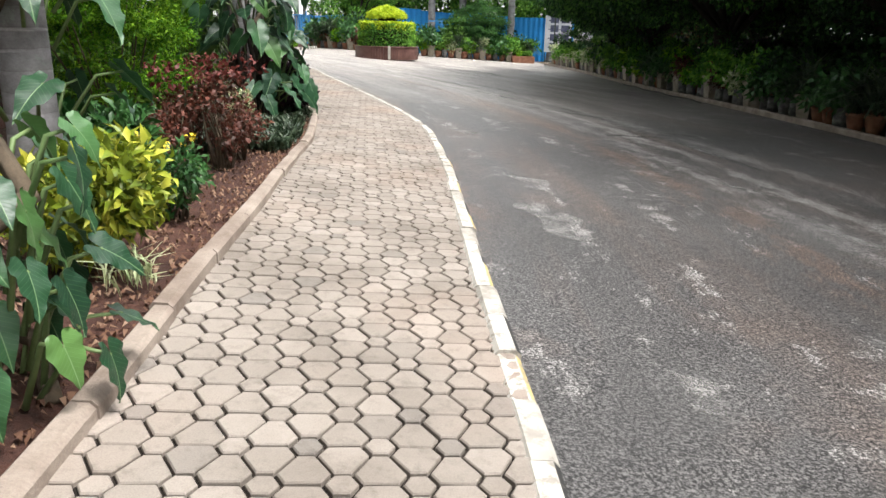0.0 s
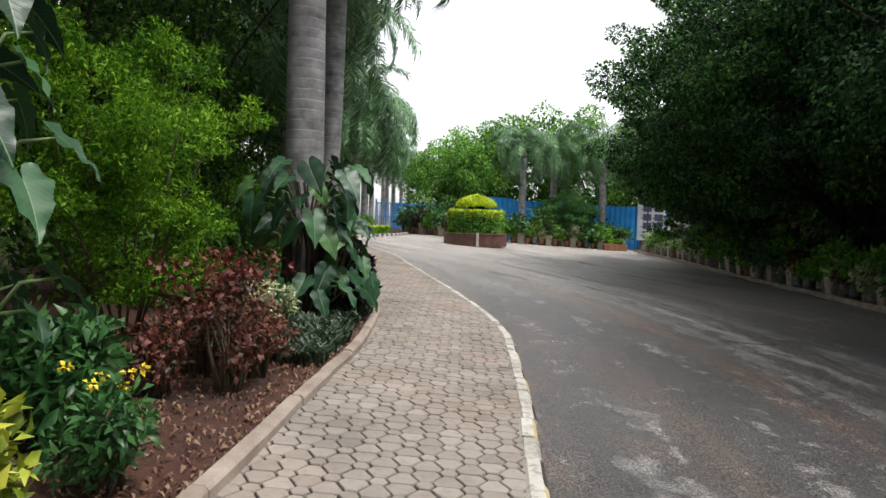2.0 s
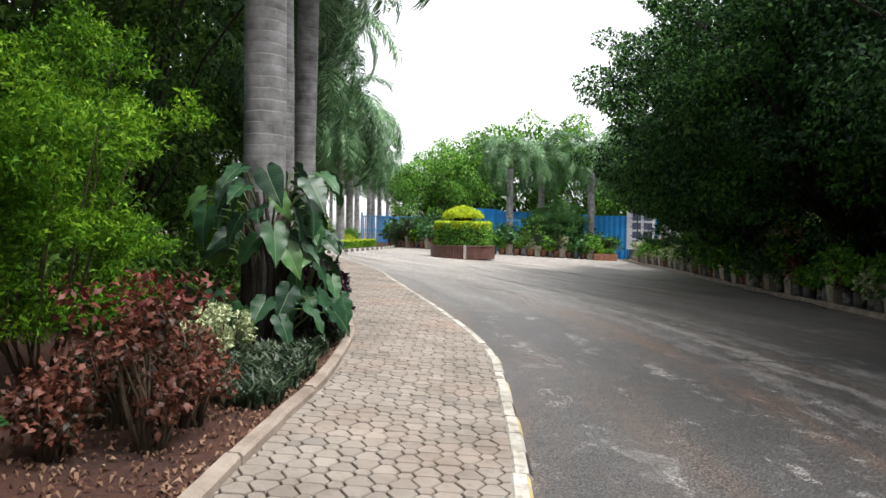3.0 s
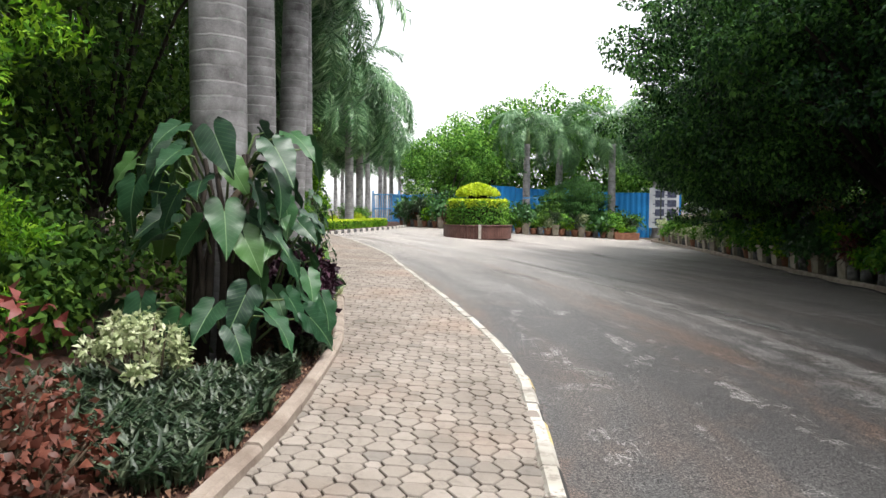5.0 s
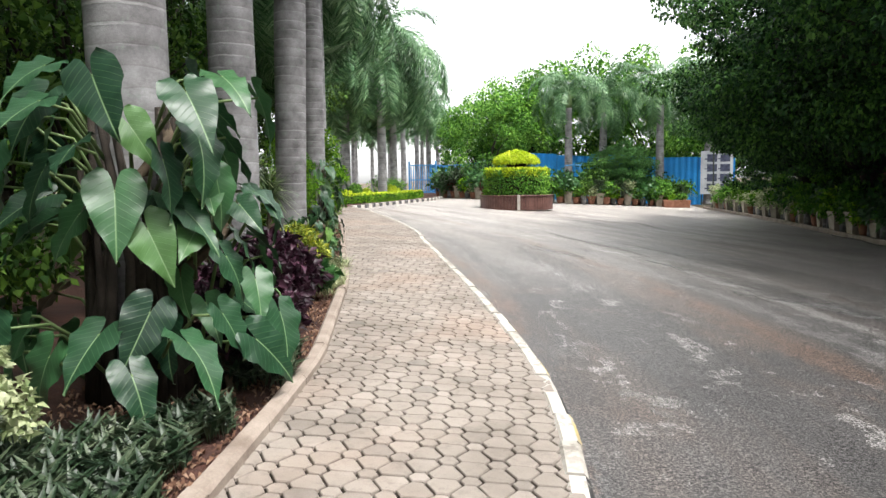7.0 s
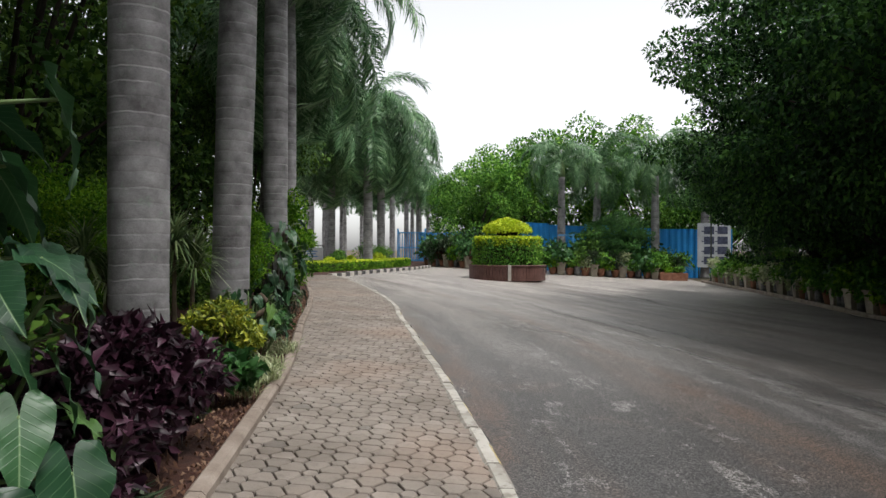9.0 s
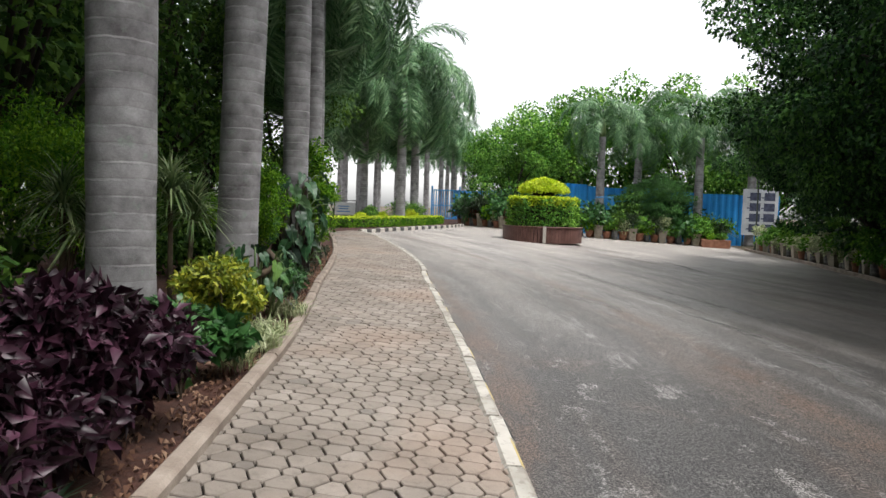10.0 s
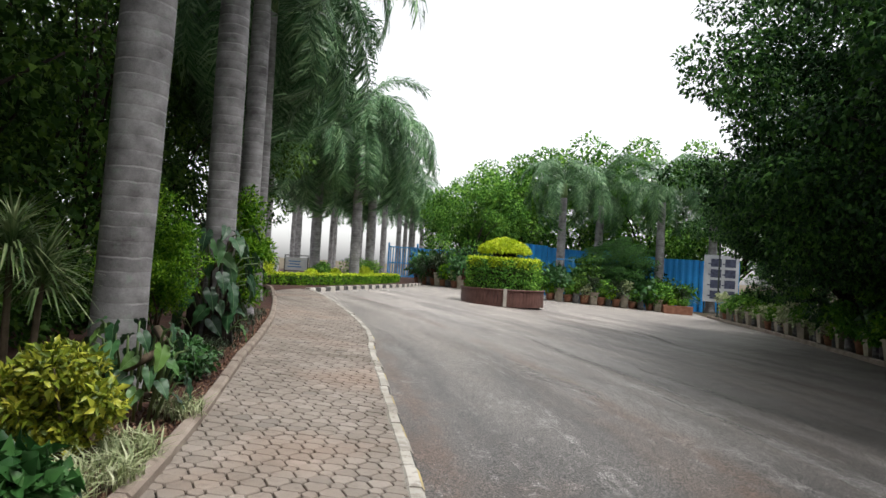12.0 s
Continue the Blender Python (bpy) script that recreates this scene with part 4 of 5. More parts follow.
def strap_patch(name, spots, n, length, mat, label, width=0.03, seed=1, category="plants", up=0.8):
    """Tufts of strap leaves over a patch: nobody could count them."""
    rng = np.random.RandomState(seed)
    S = np.array(spots, float)
    k = rng.choice(len(S), n, p=S[:, 2] ** 2 / (S[:, 2] ** 2).sum())
    r = np.sqrt(rng.rand(n)) * S[k, 2]
    a = rng.rand(n) * 6.283
    x, y = S[k, 0] + r * np.cos(a), S[k, 1] + r * np.sin(a)
    P = np.stack([x, y, np.array([gz(v) for v in x]) + 0.01 + 0.08 * rng.rand(n)], 1)
    b = rng.rand(n) * 6.283
    D = np.stack([np.cos(b) * 0.6, np.sin(b) * 0.6, up * (0.5 + rng.rand(n))], 1)
    N = np.stack([-np.cos(b) * 0.5, -np.sin(b) * 0.5, 0.8 + 0 * b], 1) + rng.normal(size=(n, 3)) * 0.2
    L = length * (0.6 + 0.8 * rng.rand(n))
    V, F = leaves(P, D, N, L, width + 0 * L, 0.2, 0.5, True)
    return tagged(mesh(name, V, F, mat), label, category, kind="stuff")


strap_patch("groundcover", [(-2.2, 8.1, 0.26), (-2.4, 8.6, 0.42), (-2.45, 9.2, 0.42), (-2.5, 9.7, 0.32), (-2.9, 8.4, 0.55), (-3.2, 9.2, 0.55), (-2.4, 10.2, 0.2), (-3.0, 7.8, 0.4), (-3.5, 8.5, 0.5)], 11000, 0.145, M["lf_strap"], "dense low cover of dark grey-green strap leaves", 0.036, 3, up=1.3)
strap_patch("groundcover", [(-2.55, 11.2, 0.25), (-2.65, 11.7, 0.2)], 500, 0.17, M["lf_strap"], "dark strap leaves below the philodendron", 0.03, 4)
strap_patch("spider_plants", [(-3.55, 14.95, 0.22), (-3.7, 15.5, 0.22), (-3.35, 14.4, 0.15), (-4.0, 16.6, 0.2), (-3.42, 15.1, 0.12)], 850, 0.19, M["lf_pale"], "tufts of pale striped spider plants", 0.014, 5)
strap_patch("spider_plants", [(-1.75, 3.5, 0.14)], 60, 0.2, M["lf_pale"], "a tuft of pale striped leaves", 0.014, 6)
strap_patch("grass_tufts", [(line_x(BED, 18.2 + 0.9 * i) - 0.5, 18.2 + 0.9 * i, 0.3) for i in range(8)], 900, 0.16, M["lf_strap"], "weeds and tufts along the edging", 0.016, 7)


def litter(name, y0, y1, n, seed, depth=1.3):
    rng = np.random.RandomState(seed)
    y = rng.uniform(y0, y1, n)
    x = np.array([line_x(BED, v) for v in y]) - 0.13 - depth * rng.rand(n) ** 1.3
    P = np.stack([x, y, np.array([gz(v) for v in x]) + 0.018 + 0.02 * rng.rand(n)], 1)
    D = rng.normal(size=(n, 3)) * np.array([1, 1, 0.18])
    N = np.array([0, 0, 1.0]) + rng.normal(size=(n, 3)) * 0.35
    L = 0.025 + 0.035 * rng.rand(n)
    V, F = leaves(P, D, N, L, L * 0.55, 0.3, 0.7)
    return tagged(mesh(name, V, F, M["lf_dry"]), "dry fallen leaves strewn on red soil", "leaf litter", kind="stuff")


litter("leaf_litter", 1.0, 13.5, 4200, 1)
litter("leaf_litter", 13.5, 26.0, 3200, 2, 0.9)


def dracaena(x, y, trunk_h, label, seed):
    rng = np.random.RandomState(seed)
    top = empty("dracaena", Matrix.Translation((x, y, gz(x))), label, "dracaena", "dracaenas")
    for k, (dx, dy, h) in enumerate([(0, 0, trunk_h), (0.18, 0.1, trunk_h * 0.82)]):
        V, F = tube([(dx * 0.4, dy * 0.4, -0.03), (dx * 0.8, dy, h * 0.5), (dx, dy, h)], [0.03, 0.026, 0.022], 8)
        mesh("stem", V, F, M["twig"], top)
        n = 210
        a = rng.rand(n) * 6.283
        el = rng.uniform(-0.5, 1.3, n)
        P = np.stack([dx + 0 * a, dy + 0 * a, h - 0.08 + 0.14 * rng.rand(n)], 1)
        D = np.stack([np.cos(a) * np.cos(el), np.sin(a) * np.cos(el), np.sin(el)], 1)
        N = np.stack([-np.cos(a) * np.sin(el), -np.sin(a) * np.sin(el), np.cos(el)], 1)
        L = 0.48 * (0.7 + 0.5 * rng.rand(n))
        V, F = leaves(P, D, N, L, 0.020 + 0 * L, 0.2, 0.3)
        mesh("leaf_rosette", V, F, M["lf_drac"], top, "spray of long narrow striped leaves")
    return top


dracaena(-4.78, 15.6, 1.32, "spiky dracaena with striped leaves on thin stems", 3)
dracaena(-4.98, 14.45, 1.15, "spiky dracaena beside a thick palm trunk", 4)


# ---- broad trees ----
def tree_meshes(seed, height, spread, trunk_h, n_leaves, leaf, mat, clumps=46, trunk_r=0.24, flat=0.75, shell=0.0):
    """Trunk with limbs, and a crown of clumps at the limbs' ends; two meshes to share."""
    rng = np.random.RandomState(seed)
    pieces = [tube([(0, 0, -0.2), (0.05, 0.03, trunk_h * 0.5), (0.1 * rng.normal(), 0.1 * rng.normal(), trunk_h)], [trunk_r * 1.35, trunk_r, trunk_r * 0.85], 10)]
    cs = []
    zc = (height + trunk_h) / 2
    hz = (height - trunk_h) / 2
    for k in range(clumps):
        v = rng.normal(size=3)
        v /= np.linalg.norm(v)
        v *= max(shell, 0.45 + 0.55 * rng.rand() ** 0.5) * (1 + 0.12 * shell * rng.normal())
        c = np.array([v[0] * spread, v[1] * spread, zc + v[2] * hz])
        s = spread * ((0.12 + 0.15 * rng.rand()) if not shell else (0.095 + 0.10 * rng.rand() ** 1.5))
        cs.append((c[0], c[1], c[2], s, s, s * flat))
        if k % (4 if not shell else 5) == 0:
            root = Vector((0, 0, trunk_h * (0.75 + 0.25 * rng.rand())))
            end = Vector(c)
            mid = root.lerp(end, 0.5) + Vector((0, 0, 0.12 * (end - root).length))
            pieces.append(tube([root, mid, end], [trunk_r * 0.42, trunk_r * 0.24, 0.02], 6))
    V, F = join(pieces)
    me1 = bpy.data.meshes.new("trunk")
    me1.from_pydata(V, [], F)
    me1.materials.append(M["bark"])
    me1.shade_smooth()
    if shell:
        for k in range(12):
            a = k * 2.4
            cs.append((math.cos(a) * spread * 0.45, math.sin(a) * spread * 0.45, zc + hz * (0.11 * k - 0.6), spread * 0.38, spread * 0.38, hz * 0.32))
    V, F = crown(cs, n_leaves, leaf, seed + 1, 0.5, 0.3, 0.62, 0.42, 0.7)
    me2 = bpy.data.meshes.new("crown")
    me2.from_pydata(V.tolist(), [], F.tolist())
    me2.materials.append(mat)
    return me1, me2


def tree(meshes, x, y, rz, s, label, group, name="tree", z=-0.1):
    top = empty(name, Matrix.Translation((x, y, gz(x) + z)) @ pose(0, 0, 0, 0, 0, rz) @ Matrix.Scale(s, 4), label, "tree", group)
    part_of(meshes[0], "trunk", top, Matrix())
    part_of(meshes[1], "crown", top, Matrix())
    return top


# the first crown has the lit leaf colour, the others the shadow-dark one
DARK = [tree_meshes(101 + i, 11.6, 6.6, 2.2, 60000 if i else 110000, 0.165, M["lf_shade_dark"] if i else M["lf_shade_lit"], 125, 0.26, 0.40, 0.8) for i in range(3)]
BACK = tree_meshes(110, 11.6, 6.6, 2.2, 26000, 0.25, M["lf_shade_dark"], 80, 0.26, 0.5, 0.8)
WOOD = [tree_meshes(201 + i, 13.0, 3.4, 1.2, 8000, 0.19, M["lf_wood"], 54, 0.13) for i in range(3)]
MIDT = [tree_meshes(301 + i, 12.0, 6.0, 2.0, 12500, 0.33, M["lf_mid"], 54, 0.3) for i in range(2)]
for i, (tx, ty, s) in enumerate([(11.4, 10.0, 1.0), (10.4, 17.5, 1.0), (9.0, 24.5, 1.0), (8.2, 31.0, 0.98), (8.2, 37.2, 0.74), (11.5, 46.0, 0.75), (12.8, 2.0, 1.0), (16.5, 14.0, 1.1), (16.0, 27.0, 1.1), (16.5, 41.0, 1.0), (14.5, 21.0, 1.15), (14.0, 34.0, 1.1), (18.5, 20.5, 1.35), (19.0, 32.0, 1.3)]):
    tree(BACK if tx > 12 else DARK[0 if i in (2, 3, 4) else 1 + i % 2], tx, ty, i * 71, s, "large tree with deep shade coloured into its leaves, shading the row of pots", "shade trees")
# out of view behind the camera, added only to darken the near ground
for i, (tx, ty, s) in enumerate([(11.5, -6.0, 1.0), (-7.0, -9.0, 1.05), (1.5, -17.0, 1.2)]):
    tree(BACK, tx, ty, i * 40, s, "large unseen tree added to shade the near path", "shade trees")
RW = np.random.RandomState(9)
for i in range(29):
    ty = -5 + i * 1.5
    tx = (-7.3 if ty < 21 else -9.6) - 0.12 * max(0, ty) - (i % 3) * 2.1 + RW.normal() * 0.4
    tree(WOOD[i % 3], tx, ty, RW.rand() * 360, 0.85 + 0.3 * RW.rand(), "slender dark tree in the thicket behind the bed", "thicket trees")
for i, (tx, ty, s) in enumerate([(-8.6, 61.5, 0.62), (-6.5, 66, 0.85), (-1.0, 66.5, 1.0), (4.5, 66, 1.0), (10.0, 66, 0.95), (16, 64, 1.0), (20, 55, 1.0), (-11.5, 78, 0.8)]):
    tree(MIDT[i % 2], tx, ty, i * 97, s, "broad green tree behind the blue fence", "trees behind the fence")
for i, (tx, ty, s) in enumerate([(1.6, 56.2, 0.36), (11.2, 52.5, 0.4)]):
    tree(DARK[i], tx, ty, i * 50, s, "small dark tree in front of the blue fence", "")


def thicket(name, x0, x1, y0, y1, n, h, mat, seed, label, by_bed=False):
    """Low undergrowth closing the view under the trees."""
    rng = np.random.RandomState(seed)
    cl = []
    for k in range(n):
        x, y = rng.uniform(x0, x1), rng.uniform(y0, y1)
        x += line_x(BED, y) if by_bed else 0
        s = h * (0.35 + 0.3 * rng.rand())
        cl.append((x, y, gz(x) + s * 0.7 + rng.rand() * h * 0.5, s, s, s * 0.9))
    V, F = crown(cl, n * (450 if h < 2 else 230), 0.12 if h < 2 else 0.21, seed, 0.5, 0.2, 0.3, 0.7)
    return tagged(mesh(name, V, F, mat), label, "undergrowth", kind="stuff")


thicket("undergrowth", -21, -16.5, 22, 40, 40, 3.0, M["lf_wood"], 9, "dark undergrowth behind the palms")
thicket("undergrowth", -15, -9.5, -4, 25, 70, 3.2, M["lf_wood"], 1, "dark undergrowth behind the thicket")
thicket("undergrowth", -6.6, -4.4, 8.8, 13.2, 16, 0.9, M["lf_wood"], 6, "low dark weeds behind the bed")
thicket("undergrowth", -3.6, -2.2, 14.5, 27, 26, 0.9, M["lf_wood"], 7, "low dark shrubs between the palms and the thicket", True)
thicket("undergrowth", -8.5, -5.8, -2, 12, 30, 1.7, M["lf_wood"], 5, "dark undergrowth behind the bed")
thicket("undergrowth", 15.5, 20, -2, 46, 60, 5.0, M["lf_shade_dark"], 8, "dark mass of shrubs beyond the wall")
thicket("undergrowth", 10.2, 13.2, 0, 42, 60, 2.2, M["lf_shade_dark"], 2, "dark shrubs under the shade trees")


# ---- planter in the middle of the forecourt ----
def planter(x, y):
    base = gz(x) - 0.10
    top = empty("roundabout_planter", Matrix.Translation((x, y, base)), "round planter of maroon tiles with a clipped two-tier hedge", "planter")
    n = 72
    R0, R1, H = 1.80, 1.62, 0.72
    V, F = lathe([(R1, 0.0), (R1, H - 0.12)], 40)
    mesh("core", V, F, M["soil"], top, "soil inside the planter")
    for k in range(n):
        a0, a1 = 2 * math.pi * k / n + 0.004, 2 * math.pi * (k + 1) / n - 0.004
        am = (a0 + a1) / 2
        V = []
        for a in (a0, am, a1):
            for r, z in ((R1 + 0.01, 0), (R0, 0), (R0, H - 0.06), (R1 + 0.01, H - 0.06)):
                V.append((r * math.cos(a), r * math.sin(a), z))
        F = [(i * 4 + e, i * 4 + (e + 1) % 4, (i + 1) * 4 + (e + 1) % 4, (i + 1) * 4 + e) for i in range(2) for e in range(4)] + [(3, 2, 1, 0), (8, 9, 10, 11)]
        mesh("panel", V, F, M["plinth"], top, flat=True)
    V, F = [], []
    for i in range(48):
        a = 2 * math.pi * i / 48
        for r, z in ((R1 - 0.02, H - 0.06), (R0 + 0.04, H - 0.06), (R0 + 0.04, H), (R1 - 0.02, H)):
            V.append((r * math.cos(a), r * math.sin(a), z))
    F = [(i * 4 + e, i * 4 + (e + 1) % 4, ((i + 1) % 48) * 4 + (e + 1) % 4, ((i + 1) % 48) * 4 + e) for i in range(48) for e in range(4)]
    mesh("coping", V, F, M["plinth"], top)
    am = math.atan2(-41.9, 0.5 - x) + 0.06
    px, py = math.cos(am) * (R0 + 0.03), math.sin(am) * (R0 + 0.03)
    ob = part("pillar", box_bm(0.14, 0.14, H + 0.02, 0.015), M["concrete"], top, "pale stained pillar in the planter wall")
    ob.matrix_basis = Matrix.Translation((px, py, 0)) @ pose(0, 0, 0, 0, 0, math.degrees(am))

    def tier(name, r, z0, z1, dome, n, mat_top, mat_side, seed, label):
        rng = np.random.RandomState(seed)
        m1 = int(n * 0.34)
        a = rng.rand(m1) * 6.283
        z = z0 + (z1 - z0) * rng.rand(m1)
        if dome:
            z = z0 + (z1 - z0) * 0.32 * rng.rand(m1)
        rr = r * np.sqrt(np.maximum(0.02, 1 - dome * ((z - z0) / (z1 - z0)) ** 2)) * (1 + 0.025 * np.sin(a * 9 + seed) + 0.02 * rng.normal(size=m1))
        P1 = np.stack([rr * np.cos(a), rr * np.sin(a), z], 1)
        N1 = np.stack([np.cos(a), np.sin(a), 0.35 + 0 * a], 1)
        D1 = N1 * 0.6 + rng.normal(size=(m1, 3)) * 0.6
        L1 = 0.11 + 0.06 * rng.rand(m1)
        V, F = leaves(P1, D1, N1 + rng.normal(size=(m1, 3)) * 0.4, L1, L1 * 0.5)
        mesh(name, V, F, mat_side, top, label)
        m2 = n - m1
        a = rng.rand(m2) * 6.283
        q = np.sqrt(rng.rand(m2))
        edge = z0 + (z1 - z0) * (1 - dome * (0.62 * q ** 1.7 + 0.10 * np.minimum(1, q * 6)))
        rim = np.where((rng.rand(m2) < 0.35) & (dome == 0), 0.32 * rng.rand(m2) ** 1.6, 0.0)
        q = np.where(rim > 0, 1.01, q)
        P2 = np.stack([r * q * np.cos(a), r * q * np.sin(a), edge - rim + 0.03 * rng.normal(size=m2)], 1)
        N2 = np.array([0, 0, 1.0]) + rng.normal(size=(m2, 3)) * 0.4
        D2 = rng.normal(size=(m2, 3)) + np.array([0, 0, 0.6])
        L2 = 0.10 + 0.06 * rng.rand(m2)
        V, F = leaves(P2, D2, N2, L2, L2 * 0.5)
        mesh(name + "_top", V, F, mat_top, top, "fresh yellow-green clipped top")
        # solid dark core that closes the gaps between the leaves
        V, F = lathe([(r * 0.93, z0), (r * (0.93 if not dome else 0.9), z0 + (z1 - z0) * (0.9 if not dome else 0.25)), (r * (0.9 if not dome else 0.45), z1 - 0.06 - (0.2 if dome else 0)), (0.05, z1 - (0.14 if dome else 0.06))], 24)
        mesh(name + "_core", V, F, M["bark"], top, "solid dark bark-coloured core inside the hedge")

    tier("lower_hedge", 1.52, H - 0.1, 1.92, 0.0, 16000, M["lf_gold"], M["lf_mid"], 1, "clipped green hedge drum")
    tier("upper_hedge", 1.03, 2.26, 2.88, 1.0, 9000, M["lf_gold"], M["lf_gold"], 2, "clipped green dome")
    V, F = lathe([(0.5, 1.8), (0.5, 2.4)], 14)
    mesh("stem", V, F, M["bark"], top)
    return top


planter(-4.03, 41.9)


# ---- clipped hedge and small things on the island ----
def hedge(name, pts, width, height, n, mat_top, mat_side, seed, label):
    rng = np.random.RandomState(seed)
    Q = np.array(smooth(pts, 0.3))
    k = rng.randint(0, len(Q) - 1, n)
    u = rng.rand(n, 1)
    C = Q[k] * (1 - u) + Q[k + 1] * u
    d = unit(Q[k + 1] - Q[k])
    nr = np.stack([d[:, 1], -d[:, 0]], 1)
    s = rng.rand(n)
    top = s < 0.45
    off = np.where(top, rng.uniform(-1, 1, n), np.where(rng.rand(n) < 0.5, -1, 1)) * width / 2
    z = np.where(top, height * (1 + 0.05 * rng.normal(size=n)), height * rng.rand(n))
    P = np.stack([C[:, 0] + nr[:, 0] * off, C[:, 1] + nr[:, 1] * off, z + np.array([gz(v) for v in C[:, 0]])], 1)
    N = np.where(top[:, None], np.array([[0, 0, 1.0]]), np.stack([nr[:, 0] * np.sign(off), nr[:, 1] * np.sign(off), 0.4 + 0 * off], 1)) + rng.normal(size=(n, 3)) * 0.4
    D = N * 0.5 + rng.normal(size=(n, 3)) * 0.7
    L = 0.09 + 0.05 * rng.rand(n)
    V, F = leaves(P, D, N, L, L * 0.5)
    holder = empty(name, Matrix(), label, "hedge")
    Ft = F[np.isin(F[:, 0] // 4, np.nonzero(top)[0])]
    Fs = F[np.isin(F[:, 0] // 4, np.nonzero(~top)[0])]
    mesh("clipped_top", V, Ft, mat_top, holder, "yellow clipped top")
    mesh("sides", V, Fs, mat_side, holder)
    V, F = [], []
    for (x, y), dd in zip(Q.tolist(), np.vstack([unit(np.diff(Q, axis=0)), unit(np.diff(Q, axis=0))[-1:]]).tolist()):
        w = width * 0.44
        for o, zz in ((-w, 0), (-w, height * 0.9), (w, height * 0.9), (w, 0)):
            V.append((x + dd[1] * o, y - dd[0] * o, gz(x) + zz))
    F = [(i * 4 + e, i * 4 + e + 1, i * 4 + e + 5, i * 4 + e + 4) for i in range(len(Q) - 1) for e in range(3)] + [(0, 1, 2, 3), tuple((len(Q) - 1) * 4 + e for e in (3, 2, 1, 0))]
    mesh("core", V, F, M["bark"], holder, "solid dark bark-coloured core inside the hedge")
    return holder


hedge("clipped_hedge", [(-15.5, 37.2), (-13.4, 38.2), (-12.3, 41), (-12.0, 46), (-12.0, 51), (-12.4, 54.5)], 0.9, 0.42, 14000, M["lf_gold"], M["lf_lime"], 3, "low clipped yellow-green hedge")
for i, (sx, sy, r, mt) in enumerate([(-15.0, 41.0, 0.75, "lf_gold"), (-13.6, 43.5, 0.5, "lf_gold"), (-14.3, 46.8, 0.8, "lf_mid"), (-13.6, 47.2, 0.5, "lf_gold"), (-12.9, 50.4, 0.55, "lf_gold"), (-13.2, 52.6, 1.0, "lf_mid"), (-16.4, 44.0, 1.1, "lf_mid"), (-15.5, 56.0, 1.2, "lf_mid"), (-18.5, 47.0, 1.3, "lf_wood")]):
    shrub("rounded_bush", sx, sy, clump_set(R, 8, (0, 0, r * 0.75), (r * 0.5, r * 0.5, r * 0.4), r * 0.45), 1500, 0.12, M[mt], "rounded bush behind the clipped hedge" if mt != "lf_gold" else "rounded yellow-green bush behind the clipped hedge", group="island bushes", seed=70 + i, fill=0.5)


def bench(x, y, rz):
    top = empty("bench", Matrix.Translation((x, y, gz(x))) @ pose(0, 0, 0, 0, 0, rz), "white slatted garden bench near the palms", "bench")
    for k in range(3):
        part("seat_slat", box_bm(1.5, 0.12, 0.03, 0.005, (0, -0.14 + 0.14 * k, 0.43)), M["white_paint"], top)
    for k in range(3):
        part("back_slat", box_bm(1.5, 0.03, 0.13, 0.005, (0, 0.24, 0.55 + 0.18 * k)), M["white_paint"], top)
    for s in (-0.68, 0.68):
        part("leg", box_bm(0.07, 0.5, 0.43, 0.01, (s, 0, 0)), M["white_paint"], top)
        part("back_post", box_bm(0.07, 0.06, 0.72, 0.01, (s, 0.26, 0.36)), M["white_paint"], top)
    return top


bench(-16.9, 45.5, -20)


# ---- pots ----
def pot_mesh(kind):
    if kind == "square":
        bm = box_bm(0.26, 0.26, 0.46, 0.012, taper=1.35)
        bm2 = box_bm(0.40, 0.40, 0.06, 0.012, (0, 0, 0.45))
        tmp = bpy.data.meshes.new("tmp")
        bm2.to_mesh(tmp)
        bm2.free()
        bm.from_mesh(tmp)
        bpy.data.meshes.remove(tmp)
        me = bpy.data.meshes.new("pot")
        bm.to_mesh(me)
        bm.free()
        me.materials.append(M["pot"])
        return me, 0.50
    if kind == "round":
        prof = [(0.11, 0), (0.14, 0.12), (0.165, 0.26), (0.185, 0.27), (0.185, 0.31), (0.16, 0.31), (0.155, 0.27)]
        mat, h = M["terracotta"], 0.28
    else:
        prof = [(0.12, 0), (0.122, 0.1), (0.126, 0.105), (0.122, 0.11), (0.122, 0.2), (0.126, 0.205), (0.122, 0.21), (0.122, 0.33), (0.128, 0.335), (0.115, 0.335), (0.11, 0.30)]
        mat, h = M["tin"], 0.31
    V, F = lathe(prof, 16)
    me = bpy.data.meshes.new("pot")
    me.from_pydata(V, [], F)
    me.materials.append(mat)
    me.shade_smooth()
    return me, h


POTS = {k: pot_mesh(k) for k in ("square", "round", "tin")}


